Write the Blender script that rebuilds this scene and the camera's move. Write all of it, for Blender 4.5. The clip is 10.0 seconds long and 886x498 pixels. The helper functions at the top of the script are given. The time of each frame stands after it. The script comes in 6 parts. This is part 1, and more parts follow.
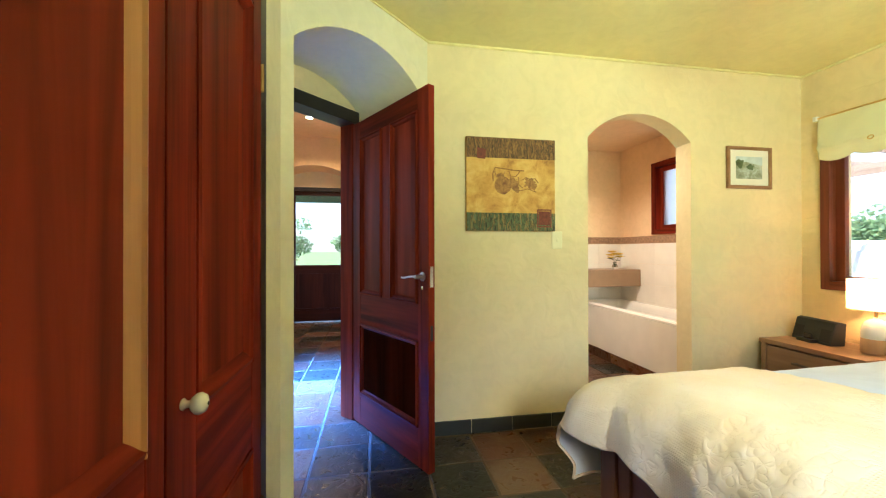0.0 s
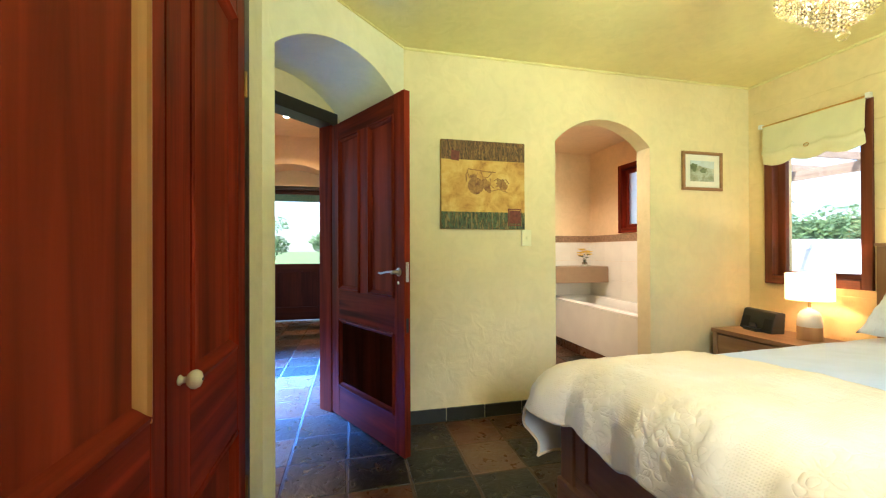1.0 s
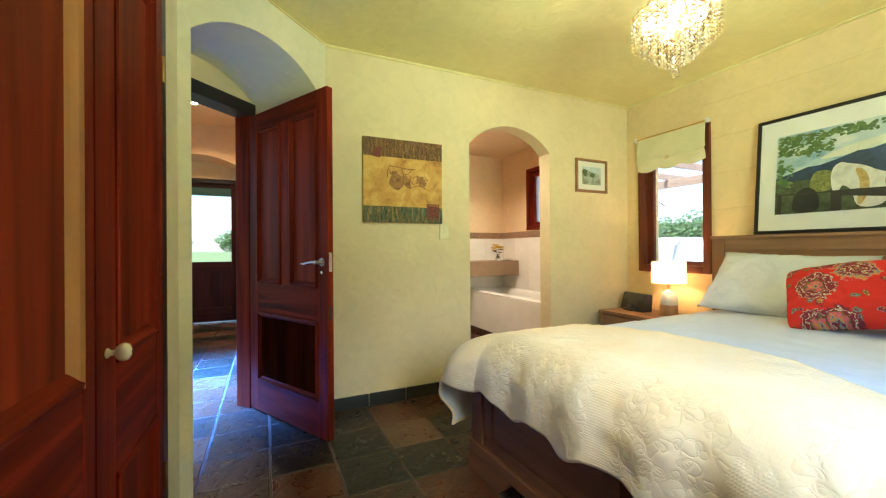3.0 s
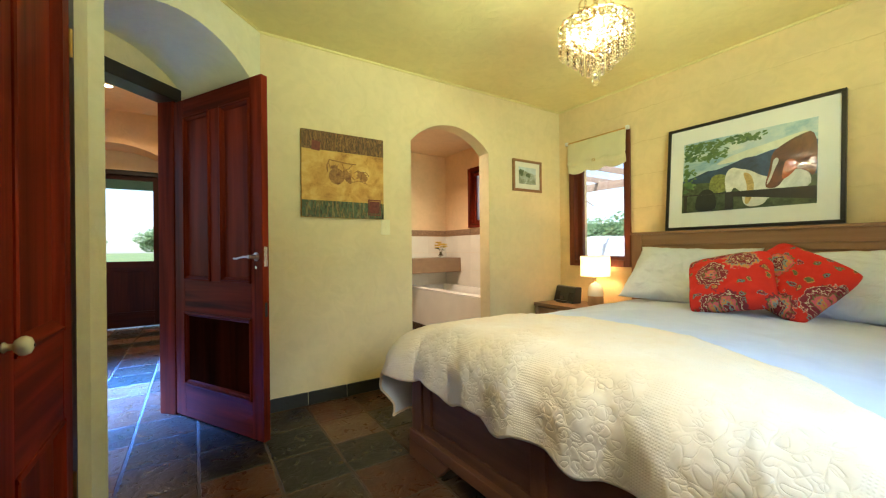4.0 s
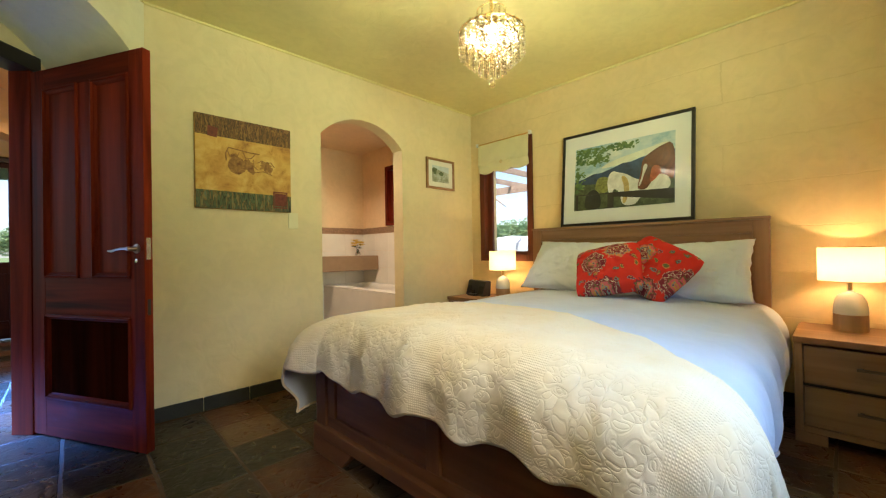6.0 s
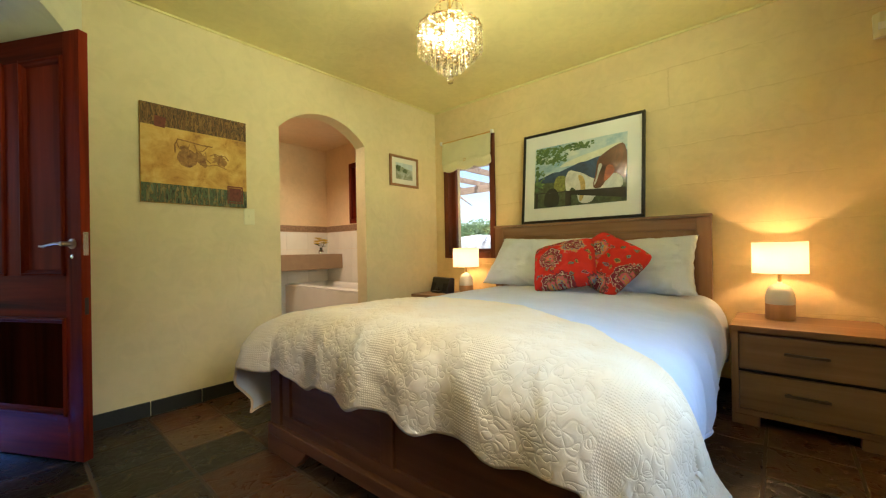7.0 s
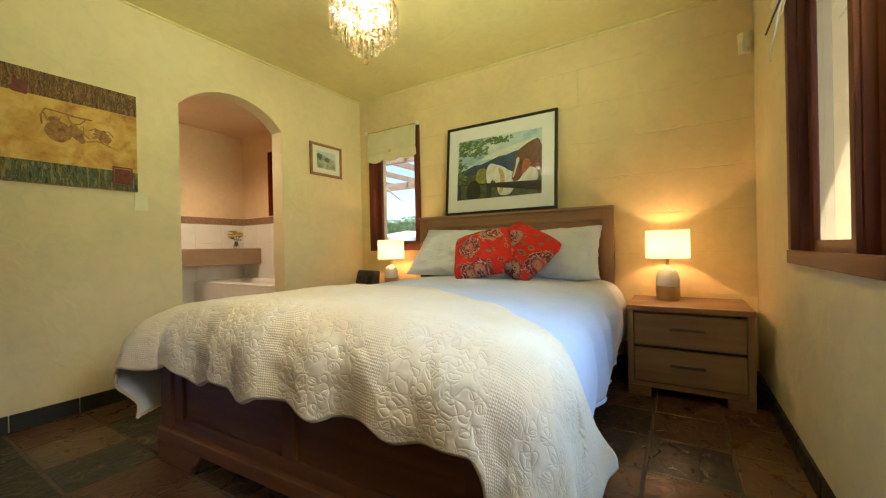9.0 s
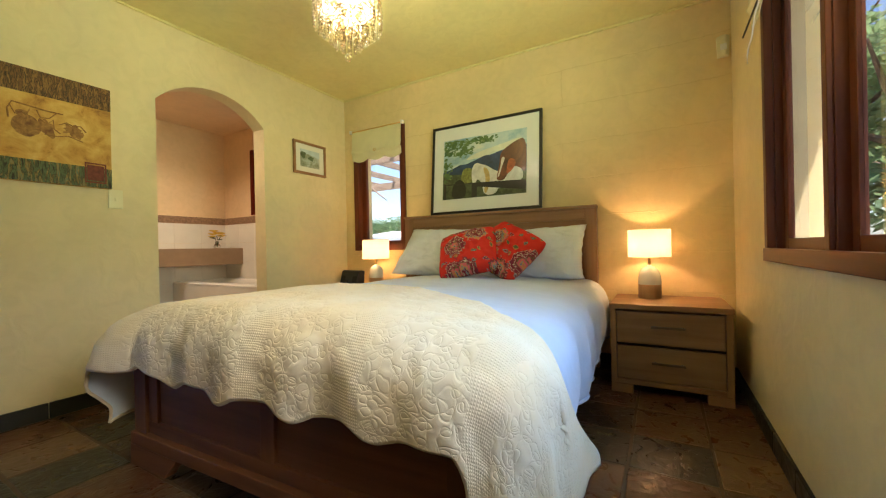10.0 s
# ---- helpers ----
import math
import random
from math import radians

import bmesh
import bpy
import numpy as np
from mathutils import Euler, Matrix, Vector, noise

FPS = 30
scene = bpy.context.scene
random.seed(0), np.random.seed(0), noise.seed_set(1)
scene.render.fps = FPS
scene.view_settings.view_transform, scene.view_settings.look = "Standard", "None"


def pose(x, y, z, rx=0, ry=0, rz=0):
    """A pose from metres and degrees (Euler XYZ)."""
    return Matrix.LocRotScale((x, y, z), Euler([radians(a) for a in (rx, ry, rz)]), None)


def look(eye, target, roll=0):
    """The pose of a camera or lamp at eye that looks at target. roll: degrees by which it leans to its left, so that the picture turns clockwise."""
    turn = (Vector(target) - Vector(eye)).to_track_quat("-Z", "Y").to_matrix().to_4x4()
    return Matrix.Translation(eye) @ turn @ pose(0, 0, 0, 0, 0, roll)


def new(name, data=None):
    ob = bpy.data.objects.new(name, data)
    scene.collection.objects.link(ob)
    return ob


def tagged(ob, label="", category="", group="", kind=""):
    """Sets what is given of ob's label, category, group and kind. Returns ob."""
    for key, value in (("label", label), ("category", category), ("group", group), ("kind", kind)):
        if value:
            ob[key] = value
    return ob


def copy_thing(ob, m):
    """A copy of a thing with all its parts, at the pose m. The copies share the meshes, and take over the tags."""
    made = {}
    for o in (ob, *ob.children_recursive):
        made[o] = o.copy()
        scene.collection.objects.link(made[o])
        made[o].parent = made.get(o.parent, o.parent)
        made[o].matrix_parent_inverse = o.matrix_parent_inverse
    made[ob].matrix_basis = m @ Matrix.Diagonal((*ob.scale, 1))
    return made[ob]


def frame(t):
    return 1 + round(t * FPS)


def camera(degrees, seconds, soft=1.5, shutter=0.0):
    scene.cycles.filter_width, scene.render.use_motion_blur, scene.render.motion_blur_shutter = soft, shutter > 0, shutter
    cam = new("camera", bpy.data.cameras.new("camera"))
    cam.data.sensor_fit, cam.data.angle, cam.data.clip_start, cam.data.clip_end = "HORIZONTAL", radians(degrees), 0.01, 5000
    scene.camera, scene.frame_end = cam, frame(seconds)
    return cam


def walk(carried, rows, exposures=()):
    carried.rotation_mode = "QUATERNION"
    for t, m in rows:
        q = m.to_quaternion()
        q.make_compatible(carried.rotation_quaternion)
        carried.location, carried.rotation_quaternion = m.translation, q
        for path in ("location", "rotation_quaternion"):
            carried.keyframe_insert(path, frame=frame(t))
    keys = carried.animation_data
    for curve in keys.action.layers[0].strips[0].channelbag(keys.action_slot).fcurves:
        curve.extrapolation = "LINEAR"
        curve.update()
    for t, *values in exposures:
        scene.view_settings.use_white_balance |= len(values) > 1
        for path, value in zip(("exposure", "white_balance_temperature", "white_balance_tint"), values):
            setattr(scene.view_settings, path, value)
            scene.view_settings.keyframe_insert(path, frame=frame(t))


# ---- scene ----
cam = camera(98.2, 10.0, soft=1.2)
PATH = [
    (0, (0.022, -0.128, 1.171), (0.376, 1.84, 1.181), -0.1),
    (0.5, (0.024, -0.193, 1.163), (0.423, 1.767, 1.169), -0.2),
    (1, (0.025, -0.254, 1.155), (0.483, 1.693, 1.162), -0.2),
    (1.5, (0.026, -0.312, 1.142), (0.552, 1.617, 1.149), -0.2),
    (2, (-0.005, -0.354, 1.132), (0.596, 1.553, 1.137), -0.2),
    (2.5, (-0.017, -0.388, 1.117), (0.695, 1.481, 1.122), -0.3),
    (4, (-0.011, -0.466, 1.065), (1.075, 1.214, 1.067), -0.6),
    (4.5, (-0.005, -0.496, 1.043), (1.189, 1.108, 1.046), -0.7),
    (5, (-0.001, -0.52, 1.027), (1.275, 1.02, 1.031), -0.8),
    (5.5, (0.02, -0.543, 1.014), (1.356, 0.945, 1.02), -0.8),
    (7, (0.075, -0.612, 0.975), (1.574, 0.711, 0.981), -1.0),
    (7.5, (0.094, -0.636, 0.956), (1.653, 0.617, 0.957), -1.0),
    (8, (0.115, -0.649, 0.94), (1.733, 0.527, 0.942), -1.2),
    (8.5, (0.136, -0.669, 0.917), (1.801, 0.438, 0.913), -1.1),
    (9, (0.151, -0.677, 0.905), (1.85, 0.377, 0.899), -1.2),
    (9.5, (0.164, -0.682, 0.896), (1.889, 0.33, 0.891), -1.1),
    (10, (0.167, -0.68, 0.893), (1.902, 0.314, 0.89), -1.2),
]
walk(cam, [(t, look(eye, target, roll)) for t, eye, target, roll in PATH],
     exposures=[(0.0, 2.04, 5300, 14), (2.5, 1.83, 5300, 11), (5.5, 1.36, 5800, 14), (10.0, 1.17, 5900, 15)])

# ---- world, sun and large lights ----
world = bpy.data.worlds.new("sky")
scene.world = world
world.use_nodes = True
wn = world.node_tree.nodes
sky = wn.new("ShaderNodeTexSky")
sky.sky_type = "NISHITA"
sky.sun_disc = False
sky.sun_elevation = radians(64)
sky.sun_rotation = radians(-125)
wn["Background"].inputs["Strength"].default_value = 0.13
world.node_tree.links.new(sky.outputs["Color"], wn["Background"].inputs["Color"])


def lamp(name, kind, m, power, colour, size=0.1, size_y=None, spread=None):
    d = bpy.data.lights.new(name, kind)
    d.energy, d.color = power, colour
    if kind == "AREA":
        d.shape, d.size, d.size_y = "RECTANGLE", size, size_y or size
        if spread:
            d.spread = radians(spread)
    elif kind == "SUN":
        d.angle = radians(size)
    else:
        d.shadow_soft_size = size
    ob = new(name, d)
    ob.matrix_world = m
    return ob


SUN_AT = Vector((-0.35, -0.25, 0.90))
lamp("sun", "SUN", look(SUN_AT * 30, (0, 0, 0)), 5.0, (1.0, 0.95, 0.86), 0.5)
# daylight in the opening of the long south window
lamp("south_lawn_light", "AREA", look((0.90, -1.12, 1.42), (1.45, 0.20, 2.70)), 14.5, (0.86, 1.0, 0.55), 0.9, 1.15, 118)
lamp("south_sky_light", "AREA", look((1.10, -1.118, 1.42), (1.30, -0.22, 0.55)), 2.6, (0.36, 0.62, 1.0), 0.70, 0.9, 80)
# added warm fill that brightens the quilt's front, no known source
lamp("quilt_front_fill", "AREA", look((0.60, -1.118, 1.55), (0.98, 0.72, 0.56)), 0.85, (1.0, 0.88, 0.62), 0.42, 0.9, 44)
# added blue fill for the hall floor, set in a made-up side opening
lamp("hall_blue_fill", "AREA", look((-1.86, 3.9, 2.0), (-0.62, 3.2, 0.0)), 130, (0.065, 0.235, 1.0), 1.7, 0.5, 34)


# ---- materials ----
def node_mat(name):
    m = bpy.data.materials.new(name)
    m.use_nodes = True
    nt = m.node_tree
    return m, nt, nt.nodes["Principled BSDF"]


def add(nt, kind, **sets):
    n = nt.nodes.new(kind)
    for k, v in sets.items():
        n.inputs[k].default_value = v
    return n


def ramp(nt, source, stops):
    r = nt.nodes.new("ShaderNodeValToRGB")
    e = r.color_ramp.elements
    while len(e) < len(stops):
        e.new(0.5)
    for el, (at, c) in zip(e, stops):
        el.position, el.color = at, (*c, 1)
    nt.links.new(source, r.inputs["Fac"])
    return r


def coords(nt, scale=(1, 1, 1), kind="Object", turn=(0, 0, 0)):
    tc = nt.nodes.new("ShaderNodeTexCoord")
    mp = nt.nodes.new("ShaderNodeMapping")
    mp.inputs["Scale"].default_value = scale
    mp.inputs["Rotation"].default_value = turn
    nt.links.new(tc.outputs[kind], mp.inputs["Vector"])
    return mp.outputs["Vector"]


def bump(nt, bsdf, height, strength, distance=0.01, onto=None):
    b = nt.nodes.new("ShaderNodeBump")
    b.inputs["Strength"].default_value, b.inputs["Distance"].default_value = strength, distance
    nt.links.new(height, b.inputs["Height"])
    if onto is not None:
        nt.links.new(onto, b.inputs["Normal"])
    nt.links.new(b.outputs["Normal"], bsdf.inputs["Normal"])
    return b.outputs["Normal"]


def plain(name, colour, rough=0.6, metal=0.0, vary=0.12, scale=9.0, relief=0.1, fine=140.0, spec=0.5, emit=None, power=0.0, stretch=(1, 1, 1)):
    """A surface of one colour with mottling at two scales and fine relief."""
    m, nt, b = node_mat(name)
    v = coords(nt, stretch)
    n1 = add(nt, "ShaderNodeTexNoise", Scale=scale, Detail=6.0)
    n2 = add(nt, "ShaderNodeTexNoise", Scale=fine, Detail=3.0)
    nt.links.new(v, n1.inputs["Vector"])
    nt.links.new(v, n2.inputs["Vector"])
    lo = tuple(c * (1 - vary) for c in colour)
    hi = tuple(min(1, c * (1 + vary)) for c in colour)
    r = ramp(nt, n1.outputs["Fac"], [(0.3, lo), (0.7, hi)])
    nt.links.new(r.outputs["Color"], b.inputs["Base Color"])
    b.inputs["Roughness"].default_value, b.inputs["Metallic"].default_value = rough, metal
    b.inputs["Specular IOR Level"].default_value = spec
    if relief:
        bump(nt, b, n2.outputs["Fac"], relief, 0.004)
    if emit:
        b.inputs["Emission Color"].default_value = (*emit, 1)
        b.inputs["Emission Strength"].default_value = power
    return m


def plaster(name, colour, courses=False):
    """Hand-trowelled painted render: broad undulation, trowel marks, fine grain; courses show faintly in a block wall."""
    m, nt, b = node_mat(name)
    v = coords(nt)
    broad = add(nt, "ShaderNodeTexNoise", Scale=1.7, Detail=4.0)
    trowel = add(nt, "ShaderNodeTexNoise", Scale=11.0, Detail=5.0, Distortion=1.2)
    grain = add(nt, "ShaderNodeTexNoise", Scale=160.0, Detail=2.0)
    for n in (broad, trowel, grain):
        nt.links.new(v, n.inputs["Vector"])
    lo, hi = tuple(c * 0.93 for c in colour), tuple(min(1, c * 1.05) for c in colour)
    r = ramp(nt, broad.outputs["Fac"], [(0.3, lo), (0.7, hi)])
    mix = nt.nodes.new("ShaderNodeMix")
    mix.data_type, mix.blend_type = "RGBA", "MULTIPLY"
    mix.inputs["Factor"].default_value = 1.0
    r2 = ramp(nt, trowel.outputs["Fac"], [(0.35, (0.95, 0.95, 0.94)), (0.6, (1, 1, 1))])
    nt.links.new(r.outputs["Color"], mix.inputs["A"])
    nt.links.new(r2.outputs["Color"], mix.inputs["B"])
    nt.links.new(mix.outputs["Result"], b.inputs["Base Color"])
    b.inputs["Roughness"].default_value = 0.62
    b.inputs["Specular IOR Level"].default_value = 0.35
    nrm = bump(nt, b, broad.outputs["Fac"], 0.35, 0.03)
    nrm = bump(nt, b, trowel.outputs["Fac"], 0.25, 0.012, nrm)
    nrm = bump(nt, b, grain.outputs["Fac"], 0.10, 0.003, nrm)
    if courses:
        warp = nt.nodes.new("ShaderNodeVectorMath")
        warp.operation = "MULTIPLY_ADD"
        warp.inputs[1].default_value = (0.0, 0.03, 0.03)
        nt.links.new(trowel.outputs["Color"], warp.inputs[0])
        nt.links.new(v, warp.inputs[2])
        sep = nt.nodes.new("ShaderNodeSeparateXYZ")
        nt.links.new(warp.outputs["Vector"], sep.inputs["Vector"])
        com = nt.nodes.new("ShaderNodeCombineXYZ")
        nt.links.new(sep.outputs["Y"], com.inputs["X"])
        nt.links.new(sep.outputs["Z"], com.inputs["Y"])
        br = add(nt, "ShaderNodeTexBrick", Scale=1.0)
        br.inputs["Mortar Size"].default_value = 0.006
        br.inputs["Mortar Smooth"].default_value = 1.0
        br.inputs["Brick Width"].default_value = 40.0
        br.inputs["Row Height"].default_value = 0.285
        nt.links.new(com.outputs["Vector"], br.inputs["Vector"])
        gaps = ramp(nt, broad.outputs["Fac"], [(0.44, (0, 0, 0)), (0.66, (0.40, 0.40, 0.40))])
        crack = nt.nodes.new("ShaderNodeMath")
        crack.operation = "MULTIPLY"
        nt.links.new(br.outputs["Fac"], crack.inputs[0])
        nt.links.new(gaps.outputs["Color"], crack.inputs[1])
        dirt = nt.nodes.new("ShaderNodeMix")
        dirt.data_type = "RGBA"
        dirt.inputs["B"].default_value = (colour[0] * 0.75, colour[1] * 0.68, colour[2] * 0.60, 1)
        nt.links.new(crack.outputs["Value"], dirt.inputs["Factor"])
        nt.links.new(mix.outputs["Result"], dirt.inputs["A"])
        nt.links.new(dirt.outputs["Result"], b.inputs["Base Color"])
        inv = nt.nodes.new("ShaderNodeMath")
        inv.operation = "SUBTRACT"
        inv.inputs[0].default_value = 1.0
        nt.links.new(br.outputs["Fac"], inv.inputs[1])
        bump(nt, b, inv.outputs["Value"], 0.22, 0.012, nrm)
    return m


def wood(name, dark, light, axis="z", rough=0.35, scale=1.0, coat=0.0, spec=0.4):
    """Timber with streaks along one axis, fine pores and a slow change of tone from piece to piece."""
    m, nt, b = node_mat(name)
    st = {"x": (1.2, 22, 22), "y": (22, 1.2, 22), "z": (22, 22, 1.2)}[axis]
    v = coords(nt, tuple(s * scale for s in st))
    slow = coords(nt, tuple(s * 0.16 * scale for s in st))
    n1 = add(nt, "ShaderNodeTexNoise", Scale=1.0, Detail=7.0, Distortion=0.6)
    n2 = add(nt, "ShaderNodeTexNoise", Scale=1.0, Detail=2.0)
    n3 = add(nt, "ShaderNodeTexNoise", Scale=5.0, Detail=2.0)
    nt.links.new(v, n1.inputs["Vector"])
    nt.links.new(slow, n2.inputs["Vector"])
    nt.links.new(v, n3.inputs["Vector"])
    mx = nt.nodes.new("ShaderNodeMath")
    mx.operation = "MULTIPLY_ADD"
    mx.inputs[1].default_value = 0.6
    nt.links.new(n1.outputs["Fac"], mx.inputs[0])
    half = nt.nodes.new("ShaderNodeMath")
    half.operation = "MULTIPLY"
    half.inputs[1].default_value = 0.45
    nt.links.new(n2.outputs["Fac"], half.inputs[0])
    nt.links.new(half.outputs["Value"], mx.inputs[2])
    mid = tuple((a + c) / 2 for a, c in zip(dark, light))
    r = ramp(nt, mx.outputs["Value"], [(0.33, dark), (0.52, mid), (0.70, light)])
    nt.links.new(r.outputs["Color"], b.inputs["Base Color"])
    b.inputs["Roughness"].default_value = rough
    b.inputs["Coat Weight"].default_value = coat
    b.inputs["Coat Roughness"].default_value = 0.25
    b.inputs["Specular IOR Level"].default_value = spec
    bump(nt, b, n3.outputs["Fac"], 0.12, 0.002)
    return m


def slate(name, stops, rough=0.27, relief=0.5):
    """Riven slate: each piece has its own tone, with rust bloom and cleft relief."""
    m, nt, b = node_mat(name)
    info = nt.nodes.new("ShaderNodeObjectInfo")
    geo = nt.nodes.new("ShaderNodeNewGeometry")
    shift = nt.nodes.new("ShaderNodeVectorMath")
    shift.operation = "SCALE"
    shift.inputs["Scale"].default_value = 13.0
    com = nt.nodes.new("ShaderNodeCombineXYZ")
    for k in ("X", "Y", "Z"):
        nt.links.new(info.outputs["Random"], com.inputs[k])
    nt.links.new(com.outputs["Vector"], shift.inputs[0])
    pos = nt.nodes.new("ShaderNodeVectorMath")
    pos.operation = "ADD"
    nt.links.new(geo.outputs["Position"], pos.inputs[0])
    nt.links.new(shift.outputs["Vector"], pos.inputs[1])
    blotch = add(nt, "ShaderNodeTexNoise", Scale=6.5, Detail=5.0, Distortion=0.8)
    cleft = add(nt, "ShaderNodeTexNoise", Scale=13.0, Detail=6.0, Distortion=1.6)
    fine = add(nt, "ShaderNodeTexNoise", Scale=70.0, Detail=3.0)
    for n in (blotch, cleft, fine):
        nt.links.new(pos.outputs["Vector"], n.inputs["Vector"])
    mx = nt.nodes.new("ShaderNodeMath")
    mx.operation = "MULTIPLY_ADD"
    mx.inputs[1].default_value = 0.42
    half = nt.nodes.new("ShaderNodeMath")
    half.operation = "MULTIPLY"
    half.inputs[1].default_value = 0.68
    nt.links.new(info.outputs["Random"], half.inputs[0])
    nt.links.new(blotch.outputs["Fac"], mx.inputs[0])
    nt.links.new(half.outputs["Value"], mx.inputs[2])
    r = ramp(nt, mx.outputs["Value"], stops)
    nt.links.new(r.outputs["Color"], b.inputs["Base Color"])
    b.inputs["Specular IOR Level"].default_value = 0.32
    rr = ramp(nt, cleft.outputs["Fac"], [(0.3, (rough - 0.08,) * 3), (0.7, (rough + 0.15,) * 3)])
    nt.links.new(rr.outputs["Color"], b.inputs["Roughness"])
    nrm = bump(nt, b, cleft.outputs["Fac"], relief, 0.012)
    bump(nt, b, fine.outputs["Fac"], 0.12, 0.003, nrm)
    return m


def glass(name, tint=(1, 1, 1), rough=0.0):
    m, nt, b = node_mat(name)
    b.inputs["Base Color"].default_value = (*tint, 1)
    b.inputs["Transmission Weight"].default_value = 1.0
    b.inputs["Roughness"].default_value = rough
    b.inputs["IOR"].default_value = 1.45
    return m


def shade_cloth(name, colour):
    m, nt, b = node_mat(name)
    out = nt.nodes["Material Output"]
    t = add(nt, "ShaderNodeBsdfTranslucent", Color=(*colour, 1))
    d = add(nt, "ShaderNodeBsdfDiffuse", Color=(*colour, 1))
    mx = nt.nodes.new("ShaderNodeMixShader")
    mx.inputs["Fac"].default_value = 0.32
    nt.links.new(d.outputs["BSDF"], mx.inputs[1])
    nt.links.new(t.outputs["BSDF"], mx.inputs[2])
    nt.links.new(mx.outputs["Shader"], out.inputs["Surface"])
    v = coords(nt, (300, 300, 300))
    n = add(nt, "ShaderNodeTexNoise", Scale=1.0, Detail=2.0)
    nt.links.new(v, n.inputs["Vector"])
    bp = nt.nodes.new("ShaderNodeBump")
    bp.inputs["Strength"].default_value = 0.1
    nt.links.new(n.outputs["Fac"], bp.inputs["Height"])
    nt.links.new(bp.outputs["Normal"], d.inputs["Normal"])
    return m


def glow(name, colour, power):
    m, nt, b = node_mat(name)
    b.inputs["Emission Color"].default_value = (*colour, 1)
    b.inputs["Emission Strength"].default_value = power
    return m


WALL = plaster("cream_render", (0.75, 0.625, 0.355))
WALL_BLOCK = plaster("cream_block_render", (0.78, 0.61, 0.315), courses=True)
REVEAL = plaster("pale_render", (0.78, 0.74, 0.53))
CEIL = plaster("ceiling_paint", (0.76, 0.66, 0.29))
BATH_WALL = plaster("peach_render", (0.80, 0.59, 0.36))
HALL_WALL = plaster("ochre_render", (0.80, 0.55, 0.27))
GROUT = plain("grout", (0.092, 0.060, 0.032), 0.85, vary=0.2, scale=20, relief=0.3)
SLATE = slate("slate", [(0.20, (0.012, 0.0115, 0.006)), (0.38, (0.024, 0.018, 0.008)), (0.50, (0.042, 0.026, 0.012)), (0.62, (0.060, 0.024, 0.009)), (0.74, (0.100, 0.033, 0.011)), (0.86, (0.13, 0.070, 0.030))], 0.30)
SLATE_BASE = slate("slate_skirting", [(0.2, (0.012, 0.014, 0.012)), (0.8, (0.030, 0.030, 0.025))], 0.4, 0.3)
RED_Z = wood("red_timber_upright", (0.030, 0.0040, 0.0020), (0.285, 0.033, 0.0105), "z", 0.45, coat=0.0, spec=0.04)
RED_X = wood("red_timber_rail", (0.034, 0.0045, 0.0020), (0.285, 0.033, 0.0105), "x", 0.45, coat=0.0, spec=0.04)
RED_PANEL = wood("red_timber_panel", (0.056, 0.0085, 0.0036), (0.29, 0.038, 0.0120), "z", 0.45, 0.7, spec=0.04)
# the lower door panel is darker than the upper ones
LOW_PANEL = wood("dark_lower_panel", (0.010, 0.0020, 0.0006), (0.050, 0.008, 0.0020), "z", 0.6, 0.7, spec=0.0)
RED_Y = wood("red_timber_rail_along", (0.034, 0.0045, 0.0020), (0.285, 0.033, 0.0105), "y", 0.45, coat=0.0, spec=0.04)
# red timber strip; its honey colour stands in for the window's sheen
MOULD = wood("window_sheen_moulding", (0.38, 0.155, 0.036), (0.64, 0.32, 0.095), "z", 0.4)
DARK = plain("dark_stained_frame", (0.014, 0.010, 0.008), 0.4, vary=0.3, scale=12, relief=0.1)
WIN_Z = wood("window_timber_upright", (0.060, 0.013, 0.005), (0.19, 0.050, 0.018), "z", 0.42, spec=0.25)
WIN_Y = wood("window_timber_along", (0.060, 0.013, 0.005), (0.19, 0.050, 0.018), "y", 0.42, spec=0.25)
WIN_X = wood("window_timber_across", (0.060, 0.013, 0.005), (0.19, 0.050, 0.018), "x", 0.42, spec=0.25)
OAK_Y = wood("ash_wood_along", (0.21, 0.105, 0.050), (0.40, 0.230, 0.122), "y", 0.45, 0.8)
OAK_Z = wood("ash_wood_upright", (0.21, 0.105, 0.050), (0.40, 0.230, 0.122), "z", 0.45, 0.8)
OAK_X = wood("ash_wood_across", (0.21, 0.105, 0.050), (0.40, 0.230, 0.122), "x", 0.45, 0.8)
BRASS = plain("polished_brass", (0.85, 0.60, 0.25), 0.2, 1.0, 0.05, relief=0.0)
AGED_BRASS = plain("aged_brass", (0.42, 0.27, 0.10), 0.42, 1.0, 0.2, relief=0.05)
WORN_METAL = plain("worn_nickel", (0.52, 0.43, 0.33), 0.33, 1.0, 0.12, relief=0.03)
CHROME = plain("satin_chrome", (0.75, 0.72, 0.66), 0.22, 1.0, 0.05, relief=0.0)
CERAMIC = plain("cream_ceramic", (0.80, 0.74, 0.55), 0.15, vary=0.05, scale=30, relief=0.0)
WHITE = plain("white_ceramic", (0.82, 0.80, 0.76), 0.25, vary=0.03, relief=0.0)
PLASTIC = plain("ivory_plastic", (0.76, 0.70, 0.45), 0.35, vary=0.04, relief=0.0)
BLACK = plain("black_plastic", (0.012, 0.012, 0.014), 0.35, vary=0.2, relief=0.05)
PANE = glass("window_glass")


